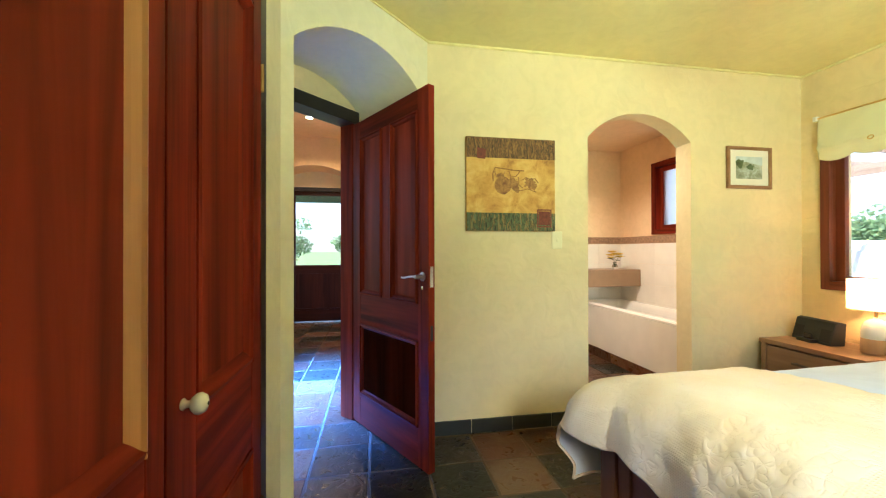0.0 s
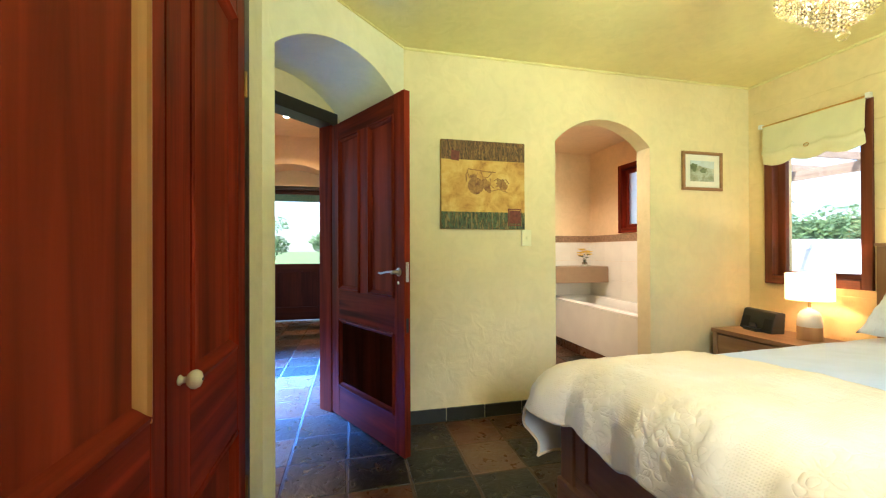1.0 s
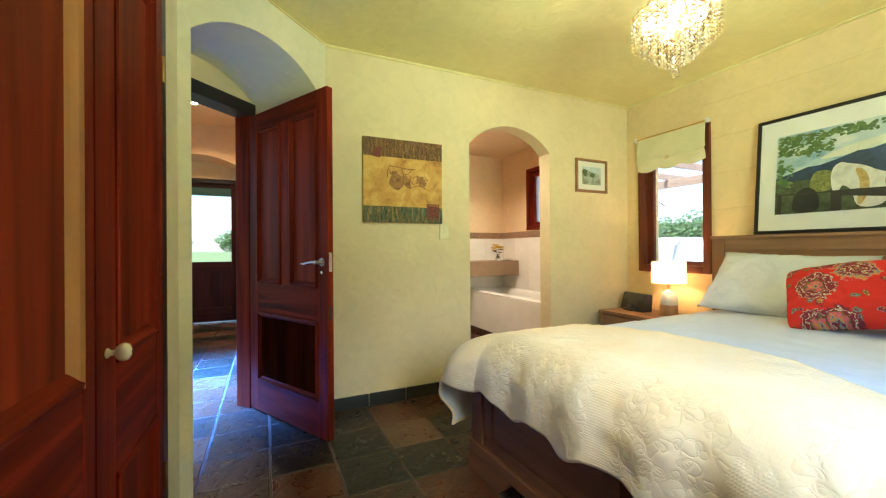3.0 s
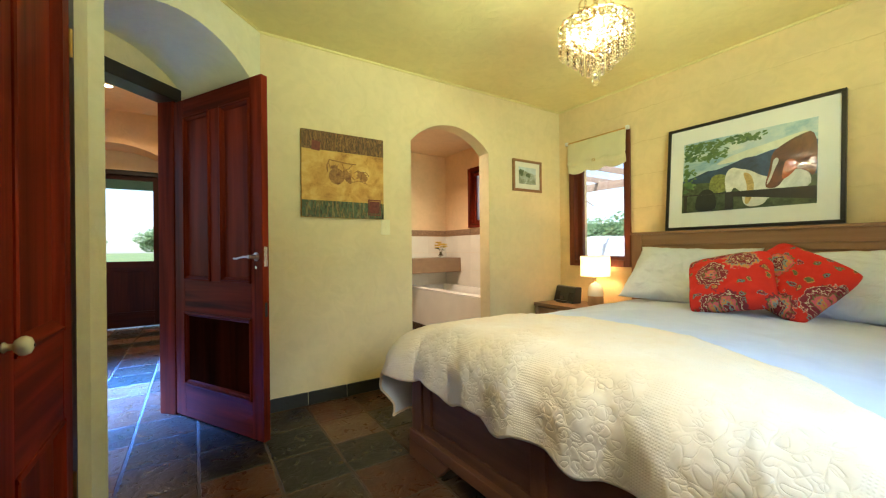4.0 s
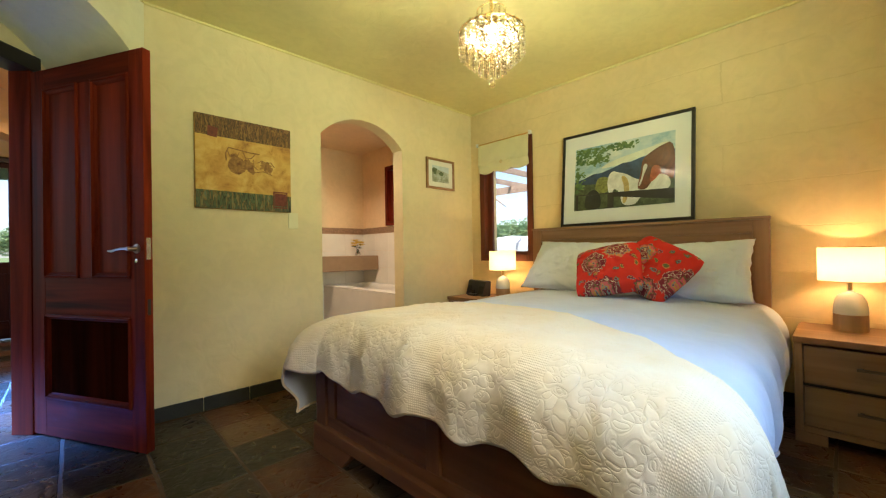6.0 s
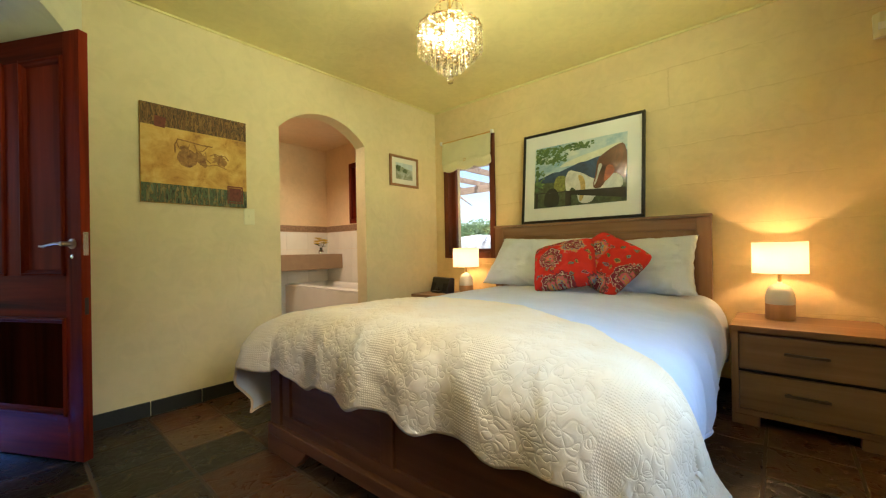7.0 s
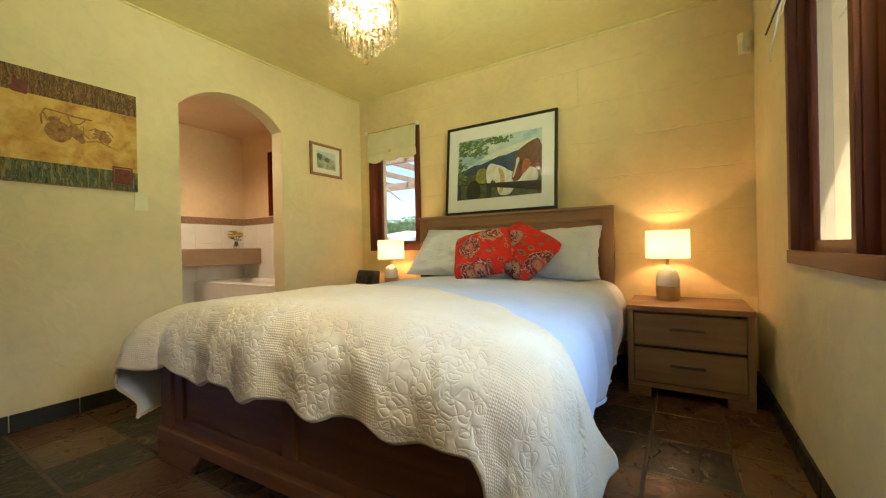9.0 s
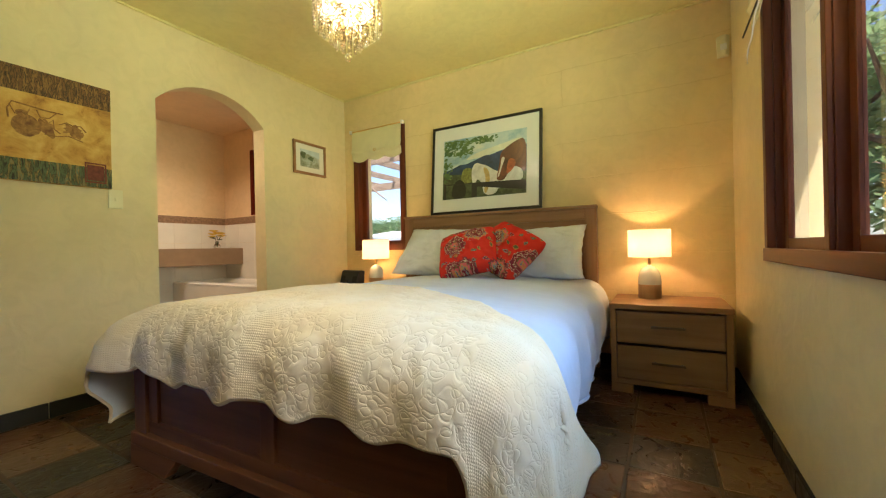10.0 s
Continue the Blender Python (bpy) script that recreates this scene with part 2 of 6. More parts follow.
# ---- building blocks ----
def box(bm, x0, x1, y0, y1, z0, z1, m=None):
    vs = [bm.verts.new((x, y, z)) for z in (z0, z1) for y in (y0, y1) for x in (x0, x1)]
    for f in ((0, 2, 3, 1), (4, 5, 7, 6), (0, 1, 5, 4), (2, 6, 7, 3), (0, 4, 6, 2), (1, 3, 7, 5)):
        bm.faces.new([vs[i] for i in f])
    if m is not None:
        for q in vs:
            q.co = m @ q.co
    return vs


def prism(bm, bottom, top):
    """A solid between two rings of the same number of points."""
    a = [bm.verts.new(p) for p in bottom]
    b = [bm.verts.new(p) for p in top]
    n = len(a)
    bm.faces.new(a[::-1])
    bm.faces.new(b)
    for i in range(n):
        bm.faces.new((a[i], a[(i + 1) % n], b[(i + 1) % n], b[i]))


def lathe(bm, profile, n=32, at=(0, 0, 0), caps=True):
    rings = []
    for r, z in profile:
        rings.append([bm.verts.new((at[0] + r * math.cos(2 * math.pi * i / n), at[1] + r * math.sin(2 * math.pi * i / n), at[2] + z)) for i in range(n)])
    for a, b in zip(rings, rings[1:]):
        for i in range(n):
            bm.faces.new((a[i], a[(i + 1) % n], b[(i + 1) % n], b[i]))
    if caps:
        bm.faces.new(rings[0][::-1])
        bm.faces.new(rings[-1])


def tube(bm, pts, r, n=8):
    pts = [Vector(p) for p in pts]
    rings = []
    for i, p in enumerate(pts):
        d = (pts[min(i + 1, len(pts) - 1)] - pts[max(i - 1, 0)]).normalized()
        side = d.orthogonal().normalized() if abs(d.z) > 0.95 else d.cross(Vector((0, 0, 1))).normalized()
        up = side.cross(d)
        rr = r[i] if isinstance(r, (list, tuple)) else r
        rings.append([bm.verts.new(p + (side * math.cos(2 * math.pi * k / n) + up * math.sin(2 * math.pi * k / n)) * rr) for k in range(n)])
    for a, b in zip(rings, rings[1:]):
        for k in range(n):
            bm.faces.new((a[k], a[(k + 1) % n], b[(k + 1) % n], b[k]))
    bm.faces.new(rings[0][::-1])
    bm.faces.new(rings[-1])


def sheet(bm, fn, nu, nv, uv=None):
    """A grid of nu x nv cells; fn(u, v) gives the place for u, v in 0..1."""
    vs = [[bm.verts.new(fn(i / nu, j / nv)) for j in range(nv + 1)] for i in range(nu + 1)]
    layer = bm.loops.layers.uv.verify() if uv else None
    for i in range(nu):
        for j in range(nv):
            f = bm.faces.new((vs[i][j], vs[i + 1][j], vs[i + 1][j + 1], vs[i][j + 1]))
            if uv:
                for lp, (a, b) in zip(f.loops, ((i, j), (i + 1, j), (i + 1, j + 1), (i, j + 1))):
                    lp[layer].uv = uv(a / nu, b / nv)


def finish(name, bm, material, bevel=0.0, smooth=False):
    bm.normal_update()
    if bevel:
        bmesh.ops.bevel(bm, geom=bm.edges[:], offset=bevel, segments=2, profile=0.6, affect="EDGES", clamp_overlap=True)
    bmesh.ops.recalc_face_normals(bm, faces=bm.faces[:])
    me = bpy.data.meshes.new(name)
    bm.to_mesh(me)
    bm.free()
    me.materials.append(material)
    if smooth:
        for p in me.polygons:
            p.use_smooth = True
        if smooth != "all":
            me.set_sharp_from_angle(angle=radians(smooth if isinstance(smooth, (int, float)) and smooth > 1 else 40))
    return new(name, me)


def part(name, bm, material, parent, label="", bevel=0.0, smooth=False):
    ob = finish(name, bm, material, bevel, smooth)
    ob.parent = parent
    if label:
        ob["label"] = label
    return ob


def boxpart(name, dims, material, parent, label="", bevel=0.003, m=None):
    bm = bmesh.new()
    box(bm, *dims)
    if m is not None:
        for q in bm.verts:
            q.co = m @ q.co
    return part(name, bm, material, parent, label, bevel)


def thing(name, m, label, category, group="", kind=""):
    ob = new(name)
    ob.matrix_basis = m
    ob.empty_display_size = 0.1
    return tagged(ob, label, category, group, kind)


def struct(name, bm, material, label, category, bevel=0.0, smooth=False):
    return tagged(finish(name, bm, material, bevel, smooth), label, category, kind="structure")


# ---- the room's shell ----
CH = 2.50                      # ceiling height of the bedroom
CX, CY = 0.357, 2.28           # corner of the canvas wall and the splayed door wall
R2 = math.sqrt(0.5)


def splay(s, d, z):
    """A place by the splayed wall: s along it, d into it, z up."""
    return Vector((CX + R2 * s - R2 * d, CY + R2 * s + R2 * d, z))


def arch_z(s, a0, a1, spring, rise):
    half = (a1 - a0) / 2
    r = (half * half + rise * rise) / (2 * rise)
    q = s - (a0 + a1) / 2
    return spring + rise - r + math.sqrt(max(0, r * r - q * q))


def arch_wall(bm, place, s0, s1, top, a0, a1, spring, rise, d0, d1, n=36):
    """A wall from s0 to s1 with an arched opening from a0 to a1, as one solid."""
    ring = [(s0, 0), (a0, 0)]
    ring += [(a0 + (a1 - a0) * i / n, arch_z(a0 + (a1 - a0) * i / n, a0, a1, spring, rise)) for i in range(n + 1)]
    ring += [(a1, 0), (s1, 0), (s1, top), (s0, top)]
    prism(bm, [place(q, d0, z) for q, z in ring], [place(q, d1, z) for q, z in ring])


def along_x(y0):
    return lambda s, d, z: Vector((s, y0 + d, z))


bm = bmesh.new()
box(bm, -3.0, 3.6, -1.6, 7.2, -0.12, -0.0025)
floor = struct("floor", bm, GROUT, "riven slate tile floor with sandy grout joints", "floor")

bm = bmesh.new()
arch_wall(bm, along_x(CY), CX, 3.25, 2.95, 1.463, 2.275, 1.95, 0.185, 0.0, 0.14)
wall_north = struct("wall_north", bm, WALL, "cream yellow rendered wall with an arched opening", "wall")

# east wall with the small window
EW = dict(y0=1.50, y1=2.13, z0=0.90, z1=2.11)
bm = bmesh.new()
box(bm, 3.25, 3.50, -1.40, EW["y0"], 0, 2.95)
box(bm, 3.25, 3.50, EW["y1"], 2.42, 0, 2.95)
box(bm, 3.25, 3.50, EW["y0"], EW["y1"], 0, EW["z0"])
box(bm, 3.25, 3.50, EW["y0"], EW["y1"], EW["z1"], 2.95)
wall_east = struct("wall_east", bm, WALL_BLOCK, "cream rendered block wall behind the bed", "wall")

SY = -1.084
SW = dict(x0=0.35, x1=2.31, z0=0.83, z1=2.11)
bm = bmesh.new()
box(bm, SW["x1"], 3.25, SY - 0.30, SY, 0, 2.95)
box(bm, -0.55, SW["x0"], SY - 0.30, SY, 0, 2.95)
box(bm, SW["x0"], SW["x1"], SY - 0.30, SY, 0, SW["z0"])
box(bm, SW["x0"], SW["x1"], SY - 0.30, SY, SW["z1"], 2.95)
wall_south = struct("wall_south", bm, WALL, "cream yellow rendered wall with a long timber window", "wall")

WX = -0.36
bm = bmesh.new()
box(bm, WX - 0.16, WX, SY, 0.03, 0, 2.95)
box(bm, WX - 0.16, WX, 0.03, 1.33, 2.16, 2.95)
box(bm, WX - 0.16, WX, 1.33, 1.56, 0, 2.95)
wall_west = struct("wall_west", bm, REVEAL, "pale rendered wall round the built-in wardrobe", "wall")
bm = bmesh.new()
box(bm, WX - 0.72, WX - 0.62, 0.0, 1.40, 0, 2.95)
struct("wardrobe_back", bm, REVEAL, "plain wall closing the wardrobe", "wall")

# splayed wall with the deep arched passage
bm = bmesh.new()
arch_wall(bm, splay, -1.055, 0.0, 2.95, -0.953, -0.03, 2.10, 0.188, 0.0, 0.56)
box(bm, WX - 0.70, WX - 0.09, 1.50, 1.60, 0, 2.95)
wall_splay = struct("wall_splay", bm, REVEAL, "pale rendered splayed wall with a deep arched doorway", "wall")
bm = bmesh.new()
arch_wall(bm, splay, -1.45, 0.10, 2.95, -1.04, -0.07, 2.14, 0.001, 0.565, 0.70, n=2)
struct("wall_door", bm, WALL, "cream rendered wall round the bedroom door", "wall")

# ceilings
bm = bmesh.new()
ring = [(-0.5, SY), (3.25, SY), (3.25, CY), (CX, CY), (-0.39, 1.533), (-0.5, 1.50)]
prism(bm, [(x, y, CH) for x, y in ring], [(x, y, CH + 0.08) for x, y in ring])
struct("ceiling", bm, CEIL, "plain ceiling painted yellow cream", "ceiling")
bm = bmesh.new()
box(bm, 0.70, 3.15, CY + 0.14, 4.40, 2.42, 2.50)
struct("ceiling_bathroom", bm, BATH_WALL, "peach painted bathroom ceiling", "ceiling")
bm = bmesh.new()
box(bm, -2.1, 0.3, 1.55, 7.0, 2.90, 2.98)
struct("ceiling_hall", bm, HALL_WALL, "ochre painted hall ceiling", "ceiling")
bm = bmesh.new()
box(bm, -3.0, 3.5, -1.38, 7.0, 3.0, 3.1)
struct("roof_slab", bm, CEIL, "plain roof slab closing the house", "roof")

# bead along the wall tops
bm = bmesh.new()
box(bm, CX + 0.002, 3.249, CY - 0.015, CY - 0.0005, CH - 0.014, CH - 0.0005)
box(bm, 3.233, 3.2495, SY + 0.002, CY - 0.016, CH - 0.016, CH - 0.0005)
prism(bm, [splay(-1.05, -0.012, CH - 0.009), splay(-0.002, -0.012, CH - 0.009), splay(-0.002, -0.0005, CH - 0.009), splay(-1.05, -0.0005, CH - 0.009)],
      [splay(-1.05, -0.012, CH - 0.0005), splay(-0.002, -0.012, CH - 0.0005), splay(-0.002, -0.0005, CH - 0.0005), splay(-1.05, -0.0005, CH - 0.0005)])
struct("trim", bm, CEIL, "thin plaster bead where wall meets ceiling", "trim", 0.002)

# ---- bathroom behind the arch ----
BX, BY = 3.10, 4.26
bm = bmesh.new()
BW = dict(y0=2.85, y1=3.68, z0=1.36, z1=2.13)
box(bm, BX, BX + 0.2, CY + 0.14, BW["y0"], 0, 2.95)
box(bm, BX, BX + 0.2, BW["y1"], BY + 0.15, 0, 2.95)
box(bm, BX, BX + 0.2, BW["y0"], BW["y1"], 0, BW["z0"])
box(bm, BX, BX + 0.2, BW["y0"], BW["y1"], BW["z1"], 2.95)
struct("wall_bathroom_east", bm, BATH_WALL, "peach rendered bathroom wall with a small window", "wall")
bm = bmesh.new()
box(bm, 0.70, BX, BY, BY + 0.15, 0, 2.95)
struct("wall_bathroom_north", bm, BATH_WALL, "peach rendered bathroom wall", "wall")
bm = bmesh.new()
box(bm, 0.60, 0.70, CY + 0.14, BY + 0.15, 0, 2.95)
struct("wall_bathroom_west", bm, BATH_WALL, "peach rendered bathroom wall", "wall")

# ---- hall behind the door ----
bm = bmesh.new()
# unseen opening added to the side wall for the blue fill
HW = dict(y0=2.75, y1=4.75, z0=0.5, z1=2.3)
box(bm, -2.1, -1.9, 1.50, HW["y0"], 0, 2.95)
box(bm, -2.1, -1.9, HW["y1"], 7.0, 0, 2.95)
box(bm, -2.1, -1.9, HW["y0"], HW["y1"], 0, HW["z0"])
box(bm, -2.1, -1.9, HW["y0"], HW["y1"], HW["z1"], 2.95)
struct("wall_hall_west", bm, HALL_WALL, "ochre rendered hall wall with an unseen opening added for light", "wall")
bm = bmesh.new()
box(bm, -0.05, 0.15, 2.86, 7.0, 0, 2.95)
struct("wall_hall_east", bm, HALL_WALL, "ochre rendered hall wall", "wall")
bm = bmesh.new()
box(bm, -1.9, -1.05, 1.55, 1.70, 0, 2.95)
struct("wall_hall_south", bm, HALL_WALL, "ochre rendered hall wall", "wall")
bm = bmesh.new()
arch_wall(bm, along_x(5.95), -1.9, -0.05, 2.95, -1.52, -0.26, 2.26, 0.22, 0.0, 0.50)
struct("wall_hall_arch", bm, HALL_WALL, "ochre rendered wall with an arch over the entry door", "wall")
bm = bmesh.new()
arch_wall(bm, along_x(6.45), -1.9, -0.05, 2.95, -1.36, -0.40, 2.22, 0.001, 0.0, 0.15, n=2)
struct("wall_entry", bm, WALL, "cream rendered wall round the entry door", "wall")


# ---- slate skirting ----
def skirting(name, runs, label):
    base = tagged(new(name), label, "skirting", kind="structure")
    made = {}
    for (x, y, turn, length) in runs:
        n = max(1, round(length / 0.312))
        step = length / n
        for i in range(n):
            key = round(step, 3)
            if key not in made:
                bm = bmesh.new()
                box(bm, 0.003, step - 0.003, 0.0, 0.014, 0.002, 0.088)
                bm.normal_update()
                bmesh.ops.bevel(bm, geom=[e for e in bm.edges if max(v.co.z for v in e.verts) > 0.05], offset=0.002, segments=1, affect="EDGES")
                me = bpy.data.meshes.new("tile")
                bm.to_mesh(me)
                bm.free()
                me.materials.append(SLATE_BASE)
                made[key] = me
            t = new("tile", made[key])
            t.parent = base
            t.matrix_basis = pose(x, y, 0, 0, 0, turn) @ pose(i * step, 0, 0)
    return base


skirting("baseboard", [(1.463, CY - 0.001, 180, 1.10), (3.245, CY - 0.001, 180, 0.965),
                       (3.249, SY + 0.02, 90, 1.5), (3.249, 0.45, 90, 1.8),
                       (-0.34, SY + 0.001, 0, 3.58)], "dark slate skirting tiles along the walls")

# ---- windows ----
def window_east():
    w = thing("window_1", pose(3.25, (EW["y0"] + EW["y1"]) / 2, EW["z0"]), "red-brown timber casement window in a cream wall", "window", kind="structure")
    hw, h = (EW["y1"] - EW["y0"]) / 2, EW["z1"] - EW["z0"]
    # casing on the room side
    boxpart("architrave", (-0.022, 0.012, -hw - 0.012, -hw + 0.045, -0.012, h + 0.012), WIN_Z, w)
    boxpart("architrave", (-0.022, 0.012, hw - 0.045, hw + 0.012, -0.012, h + 0.012), WIN_Z, w)
    boxpart("sill", (-0.026, 0.012, -hw + 0.045, hw - 0.045, -0.012, 0.05), WIN_Y, w)
    boxpart("head", (-0.022, 0.012, -hw + 0.045, hw - 0.045, h - 0.045, h + 0.012), WIN_Y, w)
    boxpart("jamb", (0.012, 0.13, -hw + 0.001, -hw + 0.03, 0.001, h - 0.001), WIN_Z, w)
    boxpart("jamb", (0.012, 0.13, hw - 0.03, hw - 0.001, 0.001, h - 0.001), WIN_Z, w)
    boxpart("sash", (0.06, 0.10, -hw + 0.03, -hw + 0.075, 0.03, h - 0.03), WIN_Z, w)
    boxpart("sash", (0.06, 0.10, hw - 0.085, hw - 0.03, 0.03, h - 0.03), WIN_Z, w)
    boxpart("sash", (0.06, 0.10, -hw + 0.075, hw - 0.085, 0.03, 0.085), WIN_Y, w)
    boxpart("sash", (0.06, 0.10, -hw + 0.075, hw - 0.085, h - 0.085, h - 0.03), WIN_Y, w)
    p = boxpart("pane", (0.078, 0.082, -hw + 0.075, hw - 0.085, 0.085, h - 0.085), PANE, w, bevel=0)
    p.visible_shadow = False
    bm = bmesh.new()
    box(bm, 0.03, 0.06, -hw + 0.036, -hw + 0.052, 0.56, 0.66)
    box(bm, 0.02, 0.045, -hw + 0.03, -hw + 0.06, 0.60, 0.625)
    part("latch", bm, DARK, w, "dark metal latch", 0.003)
    return w


window_east()


def window_south():
    w = thing("window_2", pose(0, SY, SW["z0"]), "wide red-brown timber window of three lights", "window", kind="structure")
    x0, x1, h = SW["x0"], SW["x1"], SW["z1"] - SW["z0"]
    posts = [x1, x1 - 0.665, x1 - 1.32, x0]
    boxpart("sill", (x0 - 0.012, x1 + 0.012, -0.012, 0.024, -0.02, 0.035), WIN_X, w)
    boxpart("head", (x0 - 0.012, x1 + 0.012, -0.012, 0.022, h - 0.035, h + 0.02), WIN_X, w)
    boxpart("sill_board", (x0, x1, -0.075, -0.012, 0.001, 0.024), WIN_X, w)
    for k, x in enumerate(posts):
        wd = 0.035
        a, b = (x - wd, x + 0.012) if k == 0 else ((x - 0.012, x + wd) if k == 3 else (x - 0.019, x + 0.019))
        boxpart("casing", (a, b, -0.012, 0.018 if k in (0, 3) else 0.003, 0.036, h - 0.036), WIN_Z, w)
        a, b = (x - 0.042, x - 0.001) if k == 0 else ((x + 0.001, x + 0.03) if k == 3 else (x - 0.026, x + 0.026))
        boxpart("jamb", (a, b, -0.075, -0.012, 0.025, h - 0.002), WIN_Z, w)
    for a, b in zip(posts[1:], posts):
        a, b = a + 0.03, b - (0.042 if b == x1 else 0.03)
        boxpart("sash", (a, a + 0.046, -0.062, -0.040, 0.025, h - 0.03), WIN_Z, w)
        boxpart("sash", (b - 0.046, b, -0.062, -0.040, 0.025, h - 0.03), WIN_Z, w)
        boxpart("sash", (a + 0.046, b - 0.046, -0.062, -0.040, 0.025, 0.075), WIN_X, w)
        boxpart("sash", (a + 0.046, b - 0.046, -0.062, -0.040, h - 0.08, h - 0.03), WIN_X, w)
        p = boxpart("pane", (a + 0.046, b - 0.046, -0.053, -0.050, 0.075, h - 0.08), PANE, w, bevel=0)
        p.visible_shadow = False
    return w


window_south()


def window_bath():
    w = thing("window_3", pose(BX, (BW["y0"] + BW["y1"]) / 2, BW["z0"]), "small dark red timber bathroom window", "window", kind="structure")
    hw, h = (BW["y1"] - BW["y0"]) / 2, BW["z1"] - BW["z0"]
    for a, b in ((-hw - 0.01, -hw + 0.045), (hw - 0.045, hw + 0.01)):
        boxpart("jamb", (-0.02, 0.12, a, b, -0.01, h + 0.01), RED_Z, w)
    boxpart("sill", (-0.022, 0.12, -hw + 0.045, hw - 0.045, -0.01, 0.045), RED_Y, w)
    boxpart("head", (-0.02, 0.12, -hw + 0.045, hw - 0.045, h - 0.045, h + 0.01), RED_Y, w)
    for a, b in ((-hw + 0.046, -hw + 0.09), (hw - 0.09, hw - 0.046)):
        boxpart("sash", (0.04, 0.08, a, b, 0.046, h - 0.046), RED_Z, w)
    boxpart("sash", (0.04, 0.08, -hw + 0.09, hw - 0.09, 0.046, 0.09), RED_Y, w)
    boxpart("sash", (0.04, 0.08, -hw + 0.09, hw - 0.09, h - 0.09, h - 0.046), RED_Y, w)
    p = boxpart("pane", (0.058, 0.062, -hw + 0.09, hw - 0.09, 0.09, h - 0.09), glass("frosted_glass", (0.95, 0.98, 1.0), 0.5), w, bevel=0)
    p.visible_shadow = False


window_bath()


# ---- doors ----
def leaf_door(name, m, width, height, panels, label, thick=0.04):
    """A framed door: x from the hinge, y into the leaf, z up; panels are (x0, x1, z0, z1)."""
    d = thing(name, m, label, "door", kind="structure")
    left, right = min(p[0] for p in panels), max(p[1] for p in panels)
    boxpart("stile", (0, left, 0, thick, 0.012, height), RED_Z, d, bevel=0.002)
    boxpart("stile", (right, width, 0, thick, 0.012, height), RED_Z, d, bevel=0.002)
    zs = sorted({(p[2], p[3]) for p in panels})
    edges = [0.012] + [z for pair in zs for z in pair] + [height]
    for a, b in zip(edges[::2], edges[1::2]):
        boxpart("rail", (left, right, 0.0005, thick - 0.0005, a, b), RED_X, d, bevel=0.002)
    for z in zs:
        row = sorted(p for p in panels if (p[2], p[3]) == z)
        for a, b in zip(row, row[1:]):
            boxpart("muntin", (a[1], b[0], 0.0005, thick - 0.0005, z[0], z[1]), RED_Z, d, bevel=0.002)
    for x0, x1, z0, z1 in panels:
        bm = bmesh.new()
        box(bm, x0, x1, 0.012, thick - 0.012, z0, z1)
        part("panel", bm, RED_PANEL if z0 > 0.5 else LOW_PANEL, d, "" if z0 > 0.5 else "darker lower panel")
        for a, b, c, e, mat in ((x0, x1, z0, z0 + 0.03, RED_X), (x0, x1, z1 - 0.03, z1, RED_X)):
            moulding(d, (a, b), (c, e), mat, 1 if c == z0 else -1, True)
        moulding(d, (x0, x0 + 0.025), (z0, z1), RED_Z, 1, False)
        moulding(d, (x1 - 0.025, x1), (z0, z1), RED_Z, -1, False)
    return d


def moulding(d, xr, zr, mat, sign, flat, proud=0.008):
    """A stepped moulding strip inside a panel opening, on the face at y = 0."""
    prof = [(0.0, 0.012), (0.0, -proud), (0.35, -proud - 0.003), (0.45, -0.001), (0.75, 0.002), (1.0, 0.0115)]
    bm = bmesh.new()
    if flat:
        w = zr[1] - zr[0]
        o = zr[0] if sign > 0 else zr[1]
        a = [(xr[0], y, o + sign * q * w) for q, y in prof]
        b = [(xr[1], y, o + sign * q * w) for q, y in prof]
    else:
        w = xr[1] - xr[0]
        o = xr[0] if sign > 0 else xr[1]
        a = [(o + sign * q * w, y, zr[0]) for q, y in prof]
        b = [(o + sign * q * w, y, zr[1]) for q, y in prof]
    prism(bm, a, b)
    return part("moulding", bm, mat, d)


door_1 = leaf_door("door_1", pose(-0.155, 2.664, 0, 0, 0, -60.9), 0.937, 2.043,
                   [(0.18, 0.46, 0.885, 1.93), (0.565, 0.84, 0.885, 1.93), (0.18, 0.84, 0.22, 0.685)],
                   "open dark red timber panelled bedroom door")
handle = bmesh.new()
lathe(handle, [(0.024, 0), (0.024, 0.004), (0.012, 0.008), (0.010, 0.05), (0.0, 0.052)], 20)
for q in handle.verts:
    q.co = Vector((q.co.x + 0.886, -q.co.z, q.co.y + 1.035))
tube(handle, [(0.886, -0.045, 1.035), (0.85, -0.05, 1.036), (0.805, -0.048, 1.030), (0.77, -0.044, 1.024), (0.745, -0.042, 1.026)], [0.007, 0.006, 0.005, 0.006, 0.0045], 10)
part("door_handle", handle, WORN_METAL, door_1, "polished metal lever handle", smooth=True)
bm = bmesh.new()
lathe(bm, [(0.009, 0), (0.009, 0.004), (0.0, 0.005)], 14)
for q in bm.verts:
    q.co = Vector((q.co.x + 0.886, -q.co.z, q.co.y + 0.975))
part("keyhole_plate", bm, CHROME, door_1, "round metal keyhole plate", smooth=True)
boxpart("latch_plate", (0.937, 0.9385, 0.009, 0.031, 0.98, 1.09), CHROME, door_1, "metal latch plate")
boxpart("latch_plate", (0.937, 0.9385, 0.012, 0.028, 0.70, 0.78), DARK, door_1)

